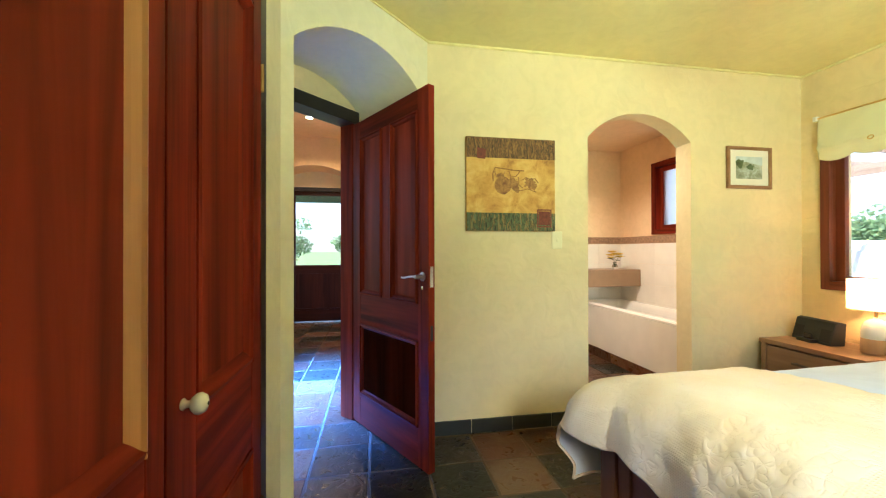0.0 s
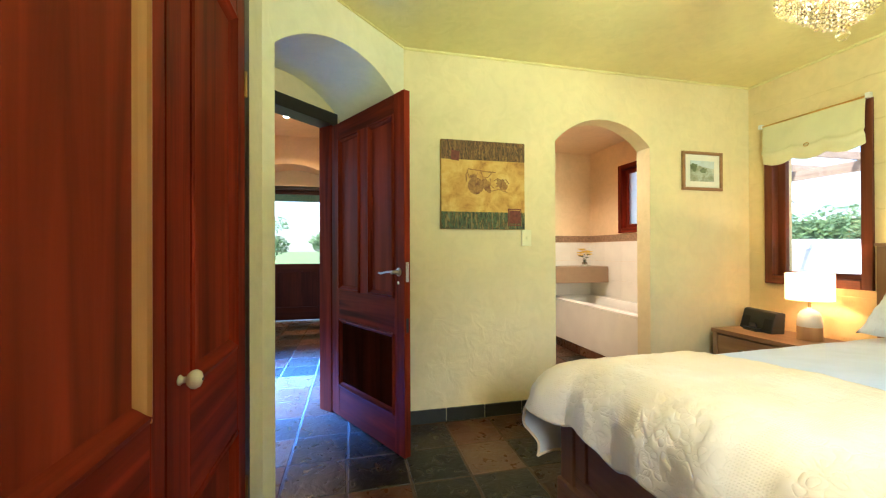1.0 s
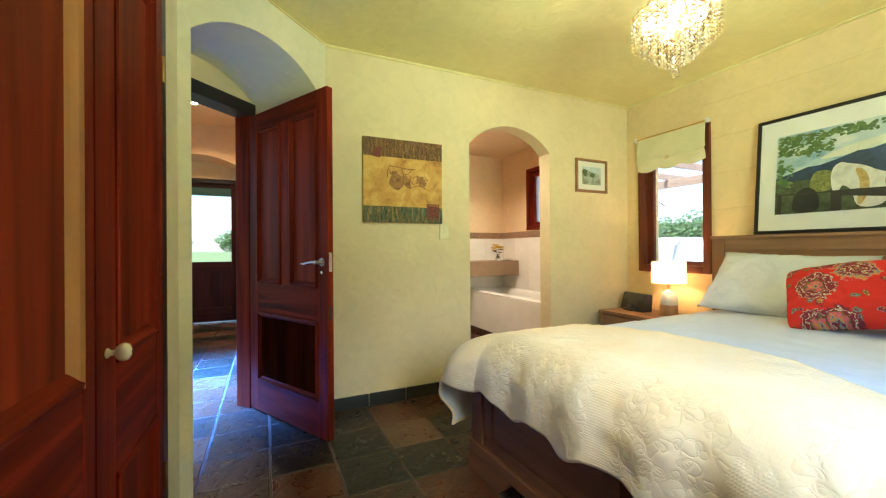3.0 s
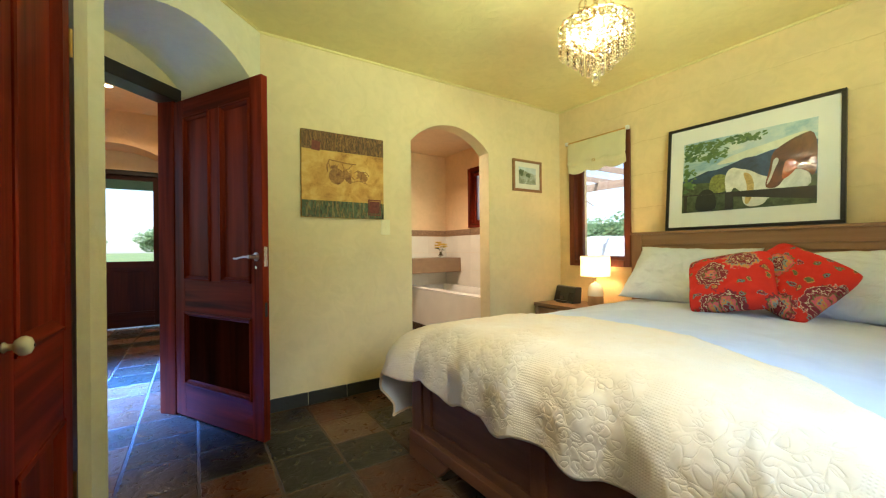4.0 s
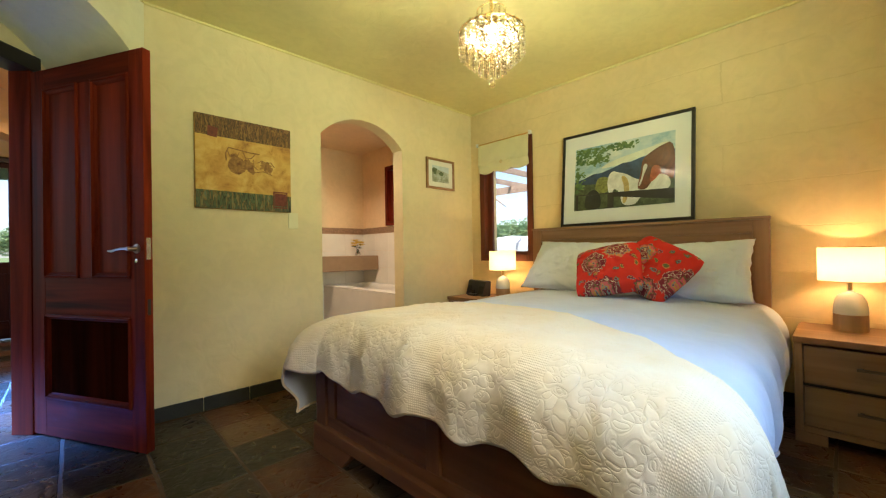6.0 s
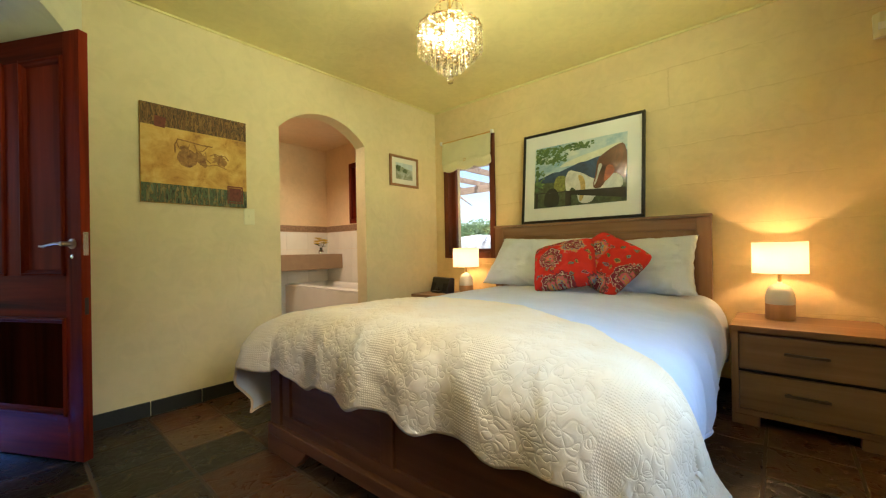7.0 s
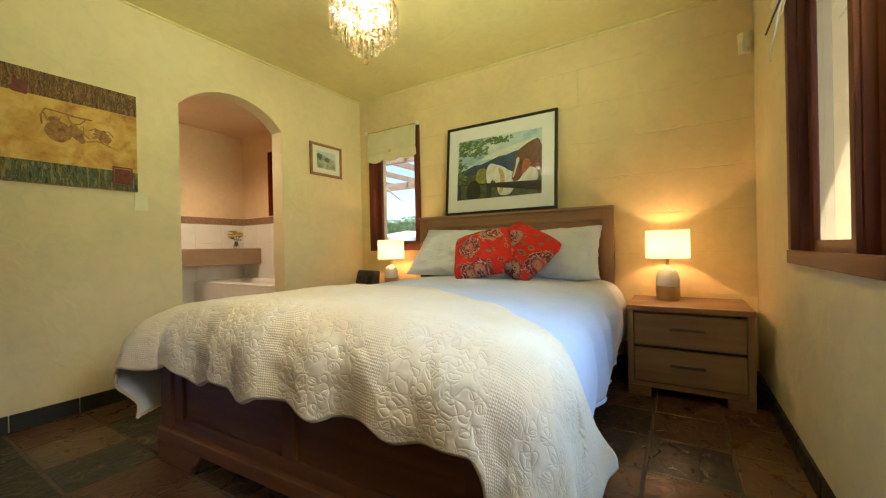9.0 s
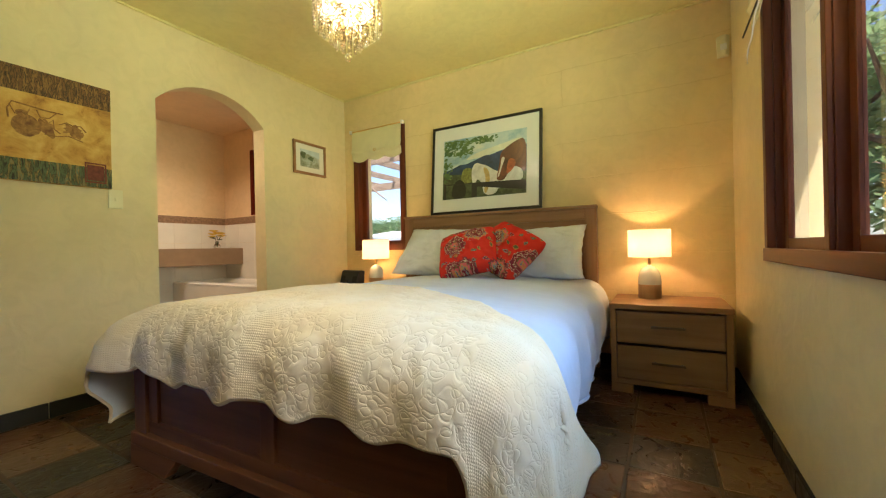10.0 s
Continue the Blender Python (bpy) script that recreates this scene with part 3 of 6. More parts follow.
# dark frame of the bedroom door
fr = thing("door_frame", pose(0, 0, 0), "dark stained timber door frame in the arch", "door frame", kind="structure")
def splay_box(name, s0, s1, d0, d1, z0, z1, mat, parent):
    bm = bmesh.new()
    prism(bm, [splay(s0, d0, z0), splay(s1, d0, z0), splay(s1, d1, z0), splay(s0, d1, z0)],
          [splay(s0, d0, z1), splay(s1, d0, z1), splay(s1, d1, z1), splay(s0, d1, z1)])
    return part(name, bm, mat, parent, bevel=0.004)
splay_box("head", -1.04, -0.07, 0.545, 0.69, 2.055, 2.139, DARK, fr)
splay_box("jamb", -0.115, -0.071, 0.565, 0.69, 0.0, 2.055, RED_Z, fr)
splay_box("jamb", -1.039, -0.995, 0.565, 0.69, 0.0, 2.055, RED_Z, fr)

# entry door at the end of the hall
# timber colour darkened for the shaded side of a backlit door
ENTRY_Z = wood("backlit_entry_timber", (0.010, 0.003, 0.002), (0.060, 0.014, 0.007), "z", 0.45, spec=0.15)
ENTRY_X = wood("backlit_entry_timber_across", (0.010, 0.003, 0.002), (0.060, 0.014, 0.007), "x", 0.45, spec=0.15)
ed = thing("door_2", pose(-1.36, 6.47, 0), "half-glazed timber entry door coloured dark as backlit", "door", kind="structure")
W2 = 0.96
boxpart("frame_post", (0.001, 0.05, 0, 0.10, 0, 2.219), DARK, ed)
boxpart("frame_post", (W2 - 0.05, W2 - 0.001, 0, 0.10, 0, 2.219), DARK, ed)
boxpart("frame_head", (0.05, W2 - 0.05, 0, 0.10, 2.16, 2.219), DARK, ed)
for a, b in ((0.05, 0.115), (W2 - 0.115, W2 - 0.05)):
    boxpart("stile", (a, b, 0.03, 0.07, 0.012, 2.16), ENTRY_Z, ed)
for a, b in ((0.012, 0.20), (0.80, 0.94), (2.09, 2.16)):
    boxpart("rail", (0.115, W2 - 0.115, 0.03, 0.07, a, b), ENTRY_X, ed)
boxpart("panel", (0.115, W2 - 0.115, 0.042, 0.058, 0.20, 0.80), ENTRY_Z, ed)
boxpart("moulding", (0.115, W2 - 0.115, 0.026, 0.042, 0.20, 0.225), ENTRY_X, ed)
p = boxpart("pane", (0.115, W2 - 0.115, 0.048, 0.052, 0.94, 2.09), PANE, ed, bevel=0)
p.visible_shadow = False
bm = bmesh.new()
box(bm, 0.065, 0.095, 0.015, 0.03, 0.93, 1.09)
tube(bm, [(0.08, 0.02, 1.03), (0.08, -0.02, 1.03), (0.13, -0.025, 1.03), (0.18, -0.02, 1.025)], 0.008)
part("door_handle", bm, CHROME, ed, "metal lever handle", smooth=True)

# ---- wardrobe ----
def wardrobe():
    w = thing("wardrobe", pose(WX, 0.05, 0), "built-in wardrobe with dark red panelled timber doors", "wardrobe")
    for k, (y0, y1, p0, p1, ky) in enumerate(((0.655, 1.25, 0.775, 1.155, 0.712), (0.05, 0.648, 0.228, 0.588, 0.150))):
        a, b = y0 - 0.05, y1 - 0.05
        pa, pb = p0 - 0.05, p1 - 0.05
        leaf = boxpart("door", (-0.03, 0.008, a, pa, 0.03, 2.10), RED_Z, w, bevel=0.002)
        boxpart("stile", (-0.03, 0.008, pb, b, 0.03, 2.10), RED_Z, leaf, bevel=0.002)
        for z0, z1 in ((0.03, 0.15), (0.56, 0.83), (1.945, 2.10)):
            boxpart("rail", (-0.03, 0.0075, pa, pb, z0, z1), RED_Y, leaf, bevel=0.002)
        for z0, z1 in ((0.15, 0.56), (0.83, 1.945)):
            boxpart("panel", (-0.025, -0.010, pa, pb, z0, z1), RED_PANEL, leaf, bevel=0)
            for side, (q, sg) in enumerate(((pa, 1), (pb, -1))):
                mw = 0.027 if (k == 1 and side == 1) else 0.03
                bm = bmesh.new()
                prof = [(0, -0.01), (0, 0.012), (0.3, 0.015), (0.42, 0.008), (0.8, -0.002), (1.0, -0.0095)]
                prism(bm, [(x, q + sg * f * mw, z0) for f, x in prof], [(x, q + sg * f * mw, z1) for f, x in prof])
                part("moulding", bm, MOULD if (k == 1 and side == 1) else RED_Z, leaf, "timber moulding with the window sheen in its colour" if (k == 1 and side == 1) else "")
            for q, sg in ((z0, 1), (z1, -1)):
                bm = bmesh.new()
                prof = [(0, -0.01), (0, 0.012), (0.3, 0.015), (0.42, 0.008), (0.8, -0.002), (1.0, -0.0095)]
                prism(bm, [(x, pa, q + sg * f * 0.038) for f, x in prof], [(x, pb, q + sg * f * 0.038) for f, x in prof])
                part("moulding", bm, RED_Y, leaf)
        bm = bmesh.new()
        lathe(bm, [(0.0, 0.0), (0.011, 0.0), (0.012, 0.003), (0.007, 0.008), (0.007, 0.016), (0.014, 0.019), (0.0205, 0.027), (0.0215, 0.035), (0.017, 0.043), (0.008, 0.047), (0.0, 0.048)], 28, caps=False)
        for q in bm.verts:
            q.co = Vector((0.008 + q.co.z, ky - 0.05 + q.co.x, 0.868 + q.co.y))
        part("knob", bm, CERAMIC, leaf, "cream ceramic knob", smooth="all")
        bm = bmesh.new()
        lathe(bm, [(0.0035, 0), (0.0035, 0.002), (0, 0.0025)], 10)
        for q in bm.verts:
            q.co = Vector((0.0555 + q.co.z, ky - 0.05 + q.co.x, 0.868 + q.co.y))
        part("screw", bm, DARK, leaf)
        for z in (1.755, 0.30):
            if k == 0:
                bm = bmesh.new()
                box(bm, 0.006, 0.011, b - 0.004, b + 0.014, z - 0.045, z + 0.045)
                tube(bm, [(0.012, b + 0.002, z - 0.046), (0.012, b + 0.002, z + 0.046)], 0.005, 8)
                part("hinge", bm, AGED_BRASS, leaf, "aged brass butt hinge")
    boxpart("jamb", (-0.14, 0.006, 1.208, 1.275, 0.0, 2.155), DARK, w, "dark stained jamb")
    boxpart("jamb", (-0.14, 0.006, -0.019, -0.003, 0.0, 2.155), DARK, w)
    boxpart("head", (-0.14, 0.006, -0.003, 1.208, 2.105, 2.155), DARK, w)
    return w


wardrobe()


# ---- cloth materials ----
def cloth(name, colour, weave=420.0, rough=0.85, sheen=0.2, wrinkle=0.35, tint=None):
    m, nt, b = node_mat(name)
    v = coords(nt)
    big = add(nt, "ShaderNodeTexNoise", Scale=5.0, Detail=5.0, Distortion=0.8)
    fine = add(nt, "ShaderNodeTexNoise", Scale=weave, Detail=1.0)
    for n in (big, fine):
        nt.links.new(v, n.inputs["Vector"])
    lo = tint or tuple(c * 0.93 for c in colour)
    r = ramp(nt, big.outputs["Fac"], [(0.35, lo), (0.65, colour)])
    nt.links.new(r.outputs["Color"], b.inputs["Base Color"])
    b.inputs["Roughness"].default_value = rough
    b.inputs["Sheen Weight"].default_value = sheen
    b.inputs["Specular IOR Level"].default_value = 0.2
    nrm = bump(nt, b, big.outputs["Fac"], wrinkle, 0.03)
    bump(nt, b, fine.outputs["Fac"], 0.08, 0.002, nrm)
    return m


def quilted(name):
    """Cream whole-cloth quilt: stitched leaves and scrolls, divided by bands of close parallel stitching."""
    m, nt, b = node_mat(name)
    v = coords(nt, kind="UV")
    warp = add(nt, "ShaderNodeTexNoise", Scale=17.0, Detail=1.0)
    nt.links.new(v, warp.inputs["Vector"])
    wv = nt.nodes.new("ShaderNodeVectorMath")
    wv.operation = "MULTIPLY_ADD"
    wv.inputs[1].default_value = (0.045, 0.045, 0.0)
    nt.links.new(warp.outputs["Color"], wv.inputs[0])
    nt.links.new(v, wv.inputs[2])
    def math_node(op, a, b=None):
        n = nt.nodes.new("ShaderNodeMath")
        n.operation = op
        nt.links.new(a, n.inputs[0])
        if isinstance(b, float):
            n.inputs[1].default_value = b
        elif b is not None:
            nt.links.new(b, n.inputs[1])
        return n.outputs["Value"]

    def loops(scale, stretch, seed, radius, width):
        """Thin stitched grooves that close round padded leaf and petal shapes."""
        mp = nt.nodes.new("ShaderNodeMapping")
        mp.inputs["Scale"].default_value = stretch
        mp.inputs["Rotation"].default_value = (0, 0, seed)
        mp.inputs["Location"].default_value = (seed, seed * 1.7, 0)
        nt.links.new(wv.outputs["Vector"], mp.inputs["Vector"])
        vo = nt.nodes.new("ShaderNodeTexVoronoi")
        vo.voronoi_dimensions = "2D"
        vo.inputs["Scale"].default_value = scale
        vo.inputs["Randomness"].default_value = 0.8
        nt.links.new(mp.outputs["Vector"], vo.inputs["Vector"])
        off = math_node("ABSOLUTE", math_node("SUBTRACT", vo.outputs["Distance"], radius))
        return ramp(nt, off, [(0.0, (0, 0, 0)), (width, (0.75, 0.75, 0.75)), (width * 3, (1, 1, 1))]).outputs["Color"]

    leafy = loops(18.0, (0.55, 1.0, 1.0), 0.7, 0.36, 0.045)
    for more in (loops(18.5, (1.0, 0.55, 1.0), 2.1, 0.30, 0.045), loops(30.0, (1.0, 0.7, 1.0), 4.0, 0.27, 0.06), loops(13.0, (1.0, 0.85, 1.0), 5.3, 0.16, 0.035)):
        leafy = math_node("MULTIPLY", leafy, more)
    lines = add(nt, "ShaderNodeTexWave", Scale=40.0, Distortion=0.6)
    lines.bands_direction = "Y"
    across = add(nt, "ShaderNodeTexWave", Scale=40.0, Distortion=0.6)
    across.bands_direction = "X"
    nt.links.new(v, lines.inputs["Vector"])
    nt.links.new(v, across.inputs["Vector"])
    check = math_node("MULTIPLY", lines.outputs["Fac"], across.outputs["Fac"])
    sep = nt.nodes.new("ShaderNodeSeparateXYZ")
    nt.links.new(wv.outputs["Vector"], sep.inputs["Vector"])
    # bands across the quilt where the close stitching runs
    band = nt.nodes.new("ShaderNodeMath")
    band.operation = "PINGPONG"
    band.inputs[1].default_value = 0.20
    nt.links.new(sep.outputs["Y"], band.inputs[0])
    mask = ramp(nt, band.outputs["Value"], [(0.040, (0.75, 0.75, 0.75)), (0.052, (0, 0, 0))])
    mx = nt.nodes.new("ShaderNodeMix")
    nt.links.new(mask.outputs["Color"], mx.inputs["Factor"])
    nt.links.new(leafy, mx.inputs["A"])
    nt.links.new(check, mx.inputs["B"])
    tone = add(nt, "ShaderNodeTexNoise", Scale=3.5, Detail=5.0)
    nt.links.new(v, tone.inputs["Vector"])
    r = ramp(nt, tone.outputs["Fac"], [(0.36, (0.79, 0.63, 0.39)), (0.66, (0.81, 0.70, 0.52))])
    nt.links.new(r.outputs["Color"], b.inputs["Base Color"])
    b.inputs["Roughness"].default_value = 0.8
    b.inputs["Sheen Weight"].default_value = 0.15
    b.inputs["Specular IOR Level"].default_value = 0.2
    bump(nt, b, mx.outputs["Result"], 0.52, 0.0027)
    return m


def floral(name):
    """Red cotton with scattered round blossoms, leaves and seed heads."""
    m, nt, b = node_mat(name)
    v = coords(nt, kind="UV")
    wob = add(nt, "ShaderNodeTexNoise", Scale=9.0, Detail=3.0)
    nt.links.new(v, wob.inputs["Vector"])
    wv = nt.nodes.new("ShaderNodeVectorMath")
    wv.operation = "MULTIPLY_ADD"
    wv.inputs[1].default_value = (0.12, 0.12, 0)
    nt.links.new(wob.outputs["Color"], wv.inputs[0])
    nt.links.new(v, wv.inputs[2])

    def layer(under, scale, radius, stops, petals, seed):
        vo = nt.nodes.new("ShaderNodeTexVoronoi")
        vo.voronoi_dimensions = "2D"
        vo.inputs["Scale"].default_value, vo.inputs["Randomness"].default_value = scale, 0.85
        off = nt.nodes.new("ShaderNodeVectorMath")
        off.operation = "ADD"
        off.inputs[1].default_value = (seed * 1.37, seed * 2.11, 0)
        nt.links.new(wv.outputs["Vector"], off.inputs[0])
        nt.links.new(off.outputs["Vector"], vo.inputs["Vector"])
        edge = add(nt, "ShaderNodeTexNoise", Scale=petals, Detail=2.0)
        nt.links.new(v, edge.inputs["Vector"])
        d = nt.nodes.new("ShaderNodeMath")
        d.operation = "MULTIPLY_ADD"
        d.inputs[1].default_value = 0.30
        nt.links.new(edge.outputs["Fac"], d.inputs[0])
        nt.links.new(vo.outputs["Distance"], d.inputs[2])
        mask = ramp(nt, d.outputs["Value"], [(radius, (1, 1, 1)), (radius + 0.02, (0, 0, 0))])
        rings = nt.nodes.new("ShaderNodeMath")
        rings.operation = "MULTIPLY"
        rings.inputs[1].default_value = 2.3
        nt.links.new(d.outputs["Value"], rings.inputs[0])
        sep = nt.nodes.new("ShaderNodeSeparateColor")
        nt.links.new(vo.outputs["Color"], sep.inputs["Color"])
        pick = nt.nodes.new("ShaderNodeMath")
        pick.operation = "ADD"
        nt.links.new(rings.outputs["Value"], pick.inputs[0])
        nt.links.new(sep.outputs["Red"], pick.inputs[1])
        fr = nt.nodes.new("ShaderNodeMath")
        fr.operation = "FRACT"
        nt.links.new(pick.outputs["Value"], fr.inputs[0])
        col = ramp(nt, fr.outputs["Value"], stops)
        col.color_ramp.interpolation = "CONSTANT"
        mx = nt.nodes.new("ShaderNodeMix")
        mx.data_type = "RGBA"
        nt.links.new(mask.outputs["Color"], mx.inputs["Factor"])
        if under is None:
            mx.inputs["A"].default_value = (0.62, 0.030, 0.016, 1)
        else:
            nt.links.new(under, mx.inputs["A"])
        nt.links.new(col.outputs["Color"], mx.inputs["B"])
        return mx.outputs["Result"]

    cream, rose, teal, olive, ochre, plum = (0.58, 0.46, 0.30), (0.60, 0.12, 0.13), (0.20, 0.28, 0.27), (0.16, 0.15, 0.05), (0.55, 0.25, 0.06), (0.22, 0.03, 0.04)
    base = layer(None, 6.0, 0.34, [(0.0, olive), (0.35, ochre), (0.5, plum), (0.75, teal), (0.88, olive)], 60, 3)
    base = layer(base, 2.25, 0.54, [(0.0, plum), (0.22, cream), (0.28, plum), (0.40, teal), (0.48, ochre), (0.58, rose), (0.72, olive), (0.80, plum), (0.94, cream)], 26, 7)
    nt.links.new(base, b.inputs["Base Color"])
    b.inputs["Roughness"].default_value = 0.85
    b.inputs["Specular IOR Level"].default_value = 0.2
    bump(nt, b, wob.outputs["Fac"], 0.25, 0.02)
    return m


LINEN = cloth("white_duvet_cotton", (0.60, 0.645, 0.75))
PILLOW = cloth("pale_blue_pillowcase", (0.71, 0.75, 0.83), wrinkle=1.3)
QUILT = quilted("cream_quilt")
LINING = cloth("quilt_lining", (0.66, 0.70, 0.74))
FLORAL = floral("red_floral_cotton")
CANVAS_CLOTH = cloth("mattress_ticking", (0.75, 0.74, 0.70))

# ---- bed ----
BED = pose(3.165, 0.567, 0, 0, 0, 2.3)
bed = thing("bed", BED, "wooden queen bed with panelled headboard and footboard", "bed")
HWID, LEN = 0.83, 2.20
# headboard: posts, top rail, panel with inset frame
for y in (-HWID, HWID - 0.085):
    boxpart("post", (-0.045, 0.028, y, y + 0.085, 0.0, 1.17), OAK_Z, bed)
boxpart("top_rail", (-0.06, 0.030, -HWID - 0.004, HWID + 0.004, 1.17, 1.19), OAK_Y, bed, bevel=0.004)
boxpart("upper_rail", (-0.038, 0.02, -HWID + 0.085, HWID - 0.085, 1.085, 1.17), OAK_Y, bed)
boxpart("headboard_panel", (-0.018, 0.012, -HWID + 0.085, HWID - 0.085, 0.30, 1.085), OAK_Y, bed, bevel=0.001)
for y in (-HWID + 0.085, HWID - 0.15):
    boxpart("panel_stile", (-0.03, 0.012, y, y + 0.065, 0.30, 1.085), OAK_Z, bed)
boxpart("panel_rail", (-0.03, 0.012, -HWID + 0.15, HWID - 0.15, 1.04, 1.085), OAK_Y, bed, bevel=0.003)
# redder brown than the headboard, with the foot end's shade in the colour
FOOT_Y = wood("shaded_brown_along", (0.125, 0.046, 0.017), (0.26, 0.110, 0.044), "y", 0.5, 0.8, spec=0.25)
FOOT_Z = wood("shaded_brown_upright", (0.125, 0.046, 0.017), (0.26, 0.110, 0.044), "z", 0.5, 0.8, spec=0.25)
# footboard: posts, two panels, plinth with bracket feet
FX = -LEN
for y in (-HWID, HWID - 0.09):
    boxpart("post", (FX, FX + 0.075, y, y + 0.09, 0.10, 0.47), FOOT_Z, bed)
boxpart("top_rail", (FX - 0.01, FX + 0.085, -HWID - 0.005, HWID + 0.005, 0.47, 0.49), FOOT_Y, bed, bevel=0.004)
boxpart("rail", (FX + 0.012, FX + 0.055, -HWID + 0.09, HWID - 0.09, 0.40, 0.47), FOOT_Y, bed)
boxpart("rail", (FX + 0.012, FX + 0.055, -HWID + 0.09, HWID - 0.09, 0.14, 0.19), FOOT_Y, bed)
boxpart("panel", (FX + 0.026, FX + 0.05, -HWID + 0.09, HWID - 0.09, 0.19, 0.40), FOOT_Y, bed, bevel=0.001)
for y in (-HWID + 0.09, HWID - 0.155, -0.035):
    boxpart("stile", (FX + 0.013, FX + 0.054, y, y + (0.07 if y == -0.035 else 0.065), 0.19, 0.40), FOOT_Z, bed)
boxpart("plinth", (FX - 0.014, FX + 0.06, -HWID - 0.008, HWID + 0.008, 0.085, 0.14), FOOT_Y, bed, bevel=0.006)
for sgn in (-1, 1):
    bm = bmesh.new()
    e = sgn * (HWID + 0.008)
    prof = [(0, 0), (0.26, 0), (0.275, 0.02), (0.31, 0.05), (0.34, 0.085), (0, 0.085)]
    prism(bm, [(FX - 0.014, e - sgn * a, z) for a, z in prof], [(FX + 0.03, e - sgn * a, z) for a, z in prof])
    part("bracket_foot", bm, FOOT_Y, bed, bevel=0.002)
for y in (-HWID + 0.02, HWID - 0.05):
    boxpart("side_rail", (FX + 0.075, -0.045, y, y + 0.03, 0.14, 0.40), OAK_X, bed)
    boxpart("leg", (-0.10, -0.046, y, y + 0.03, 0.0, 0.14), OAK_Z, bed)
bm = bmesh.new()
for i in range(12):
    x = FX + 0.16 + i * 0.17
    box(bm, x, x + 0.07, -HWID + 0.05, HWID - 0.05, 0.36, 0.385)
part("slats", bm, OAK_Y, bed)

bm = bmesh.new()
box(bm, -LEN + 0.09, -0.065, -0.755, 0.755, 0.386, 0.60)
tagged(finish("mattress", bm, CANVAS_CLOTH, 0.05, True), "pale mattress on the wooden bed", "mattress").matrix_basis = BED


def drape(a, b, core, top, radius, crown, hang=0.0, flare=0.05):
    """Where a flat sheet's point (a, b) comes to lie over a rounded block with that core rectangle."""
    x0, x1, y0, y1 = core
    cx, cy = min(max(a, x0), x1), min(max(b, y0), y1)
    ex, ey = a - cx, b - cy
    d = math.hypot(ex, ey)
    fx, fy = (cx - x0) / (x1 - x0), (cy - y0) / (y1 - y0)
    z = top + crown * (1 - 0.3 * (2 * fx - 1) ** 6) * (1 - (2 * fy - 1) ** 2)
    if d < 1e-6:
        return Vector((cx, cy, z)), 0.0
    ux, uy = ex / d, ey / d
    q = radius * math.pi / 2
    if d < q:
        out, drop = radius * math.sin(d / radius), radius * (1 - math.cos(d / radius))
    else:
        out, drop = radius + flare * (d - q), radius + (d - q)
    return Vector((cx + ux * out, cy + uy * out, z - drop)), d


def ripple(p, d, scale, amp, seed):
    n = noise.noise(Vector((p.x * scale + seed, p.y * scale, p.z * scale * 0.6)))
    return n * amp


def duvet():
    core = (-LEN + 0.24, 0.40, -0.748, 0.73)

    def at(u, v):
        a = -LEN + 0.13 + u * (LEN - 0.13 - 0.10)
        b = -1.22 + v * 2.44
        p, d = drape(a, b, core, 0.645, 0.16, 0.05, flare=0.06)
        k = max(0.0, min(1.0, (d - 0.08) / 0.3))
        fold = math.sin(a * 17 + 2.2 * math.sin(a * 5.1) + 0.6) * 0.018 + math.sin(a * 31 + 1.0) * 0.003
        side = 1 if b > 0 else -1
        p.y += side * k * fold
        p.z += ripple(p, d, 4.0, 0.006, 3.1) + ripple(p, d, 11.0, 0.004, 9.0)
        p.y += side * k * ripple(p, d, 6.0, 0.02, 5.5)
        p.y -= side * 0.06 * max(0.0, min(1.0, (d - 0.27) / 0.25)) ** 2
        p.z = max(p.z, 0.05)
        return p
    bm = bmesh.new()
    sheet(bm, at, 110, 120)
    ob = finish("duvet", bm, LINEN, 0, "all")
    ob.matrix_basis = BED
    for v in (0, 1):
        bm = bmesh.new()
        tube(bm, [at(i / 110, v) for i in range(111)], 0.009, 6)
        part("hem", bm, LINEN, ob, smooth="all")
    sol = ob.modifiers.new("thickness", "SOLIDIFY")
    sol.thickness, sol.offset = 0.018, -1
    return tagged(ob, "plain white duvet spread over the bed", "duvet")


duvet()


def ease(x, stops):
    """A smooth run through (place, value) stops."""
    for (a, p), (b, q) in zip(stops, stops[1:]):
        if x <= b:
            t = max(0.0, (x - a) / (b - a))
            return p + (q - p) * t * t * (3 - 2 * t)
    return stops[-1][1]


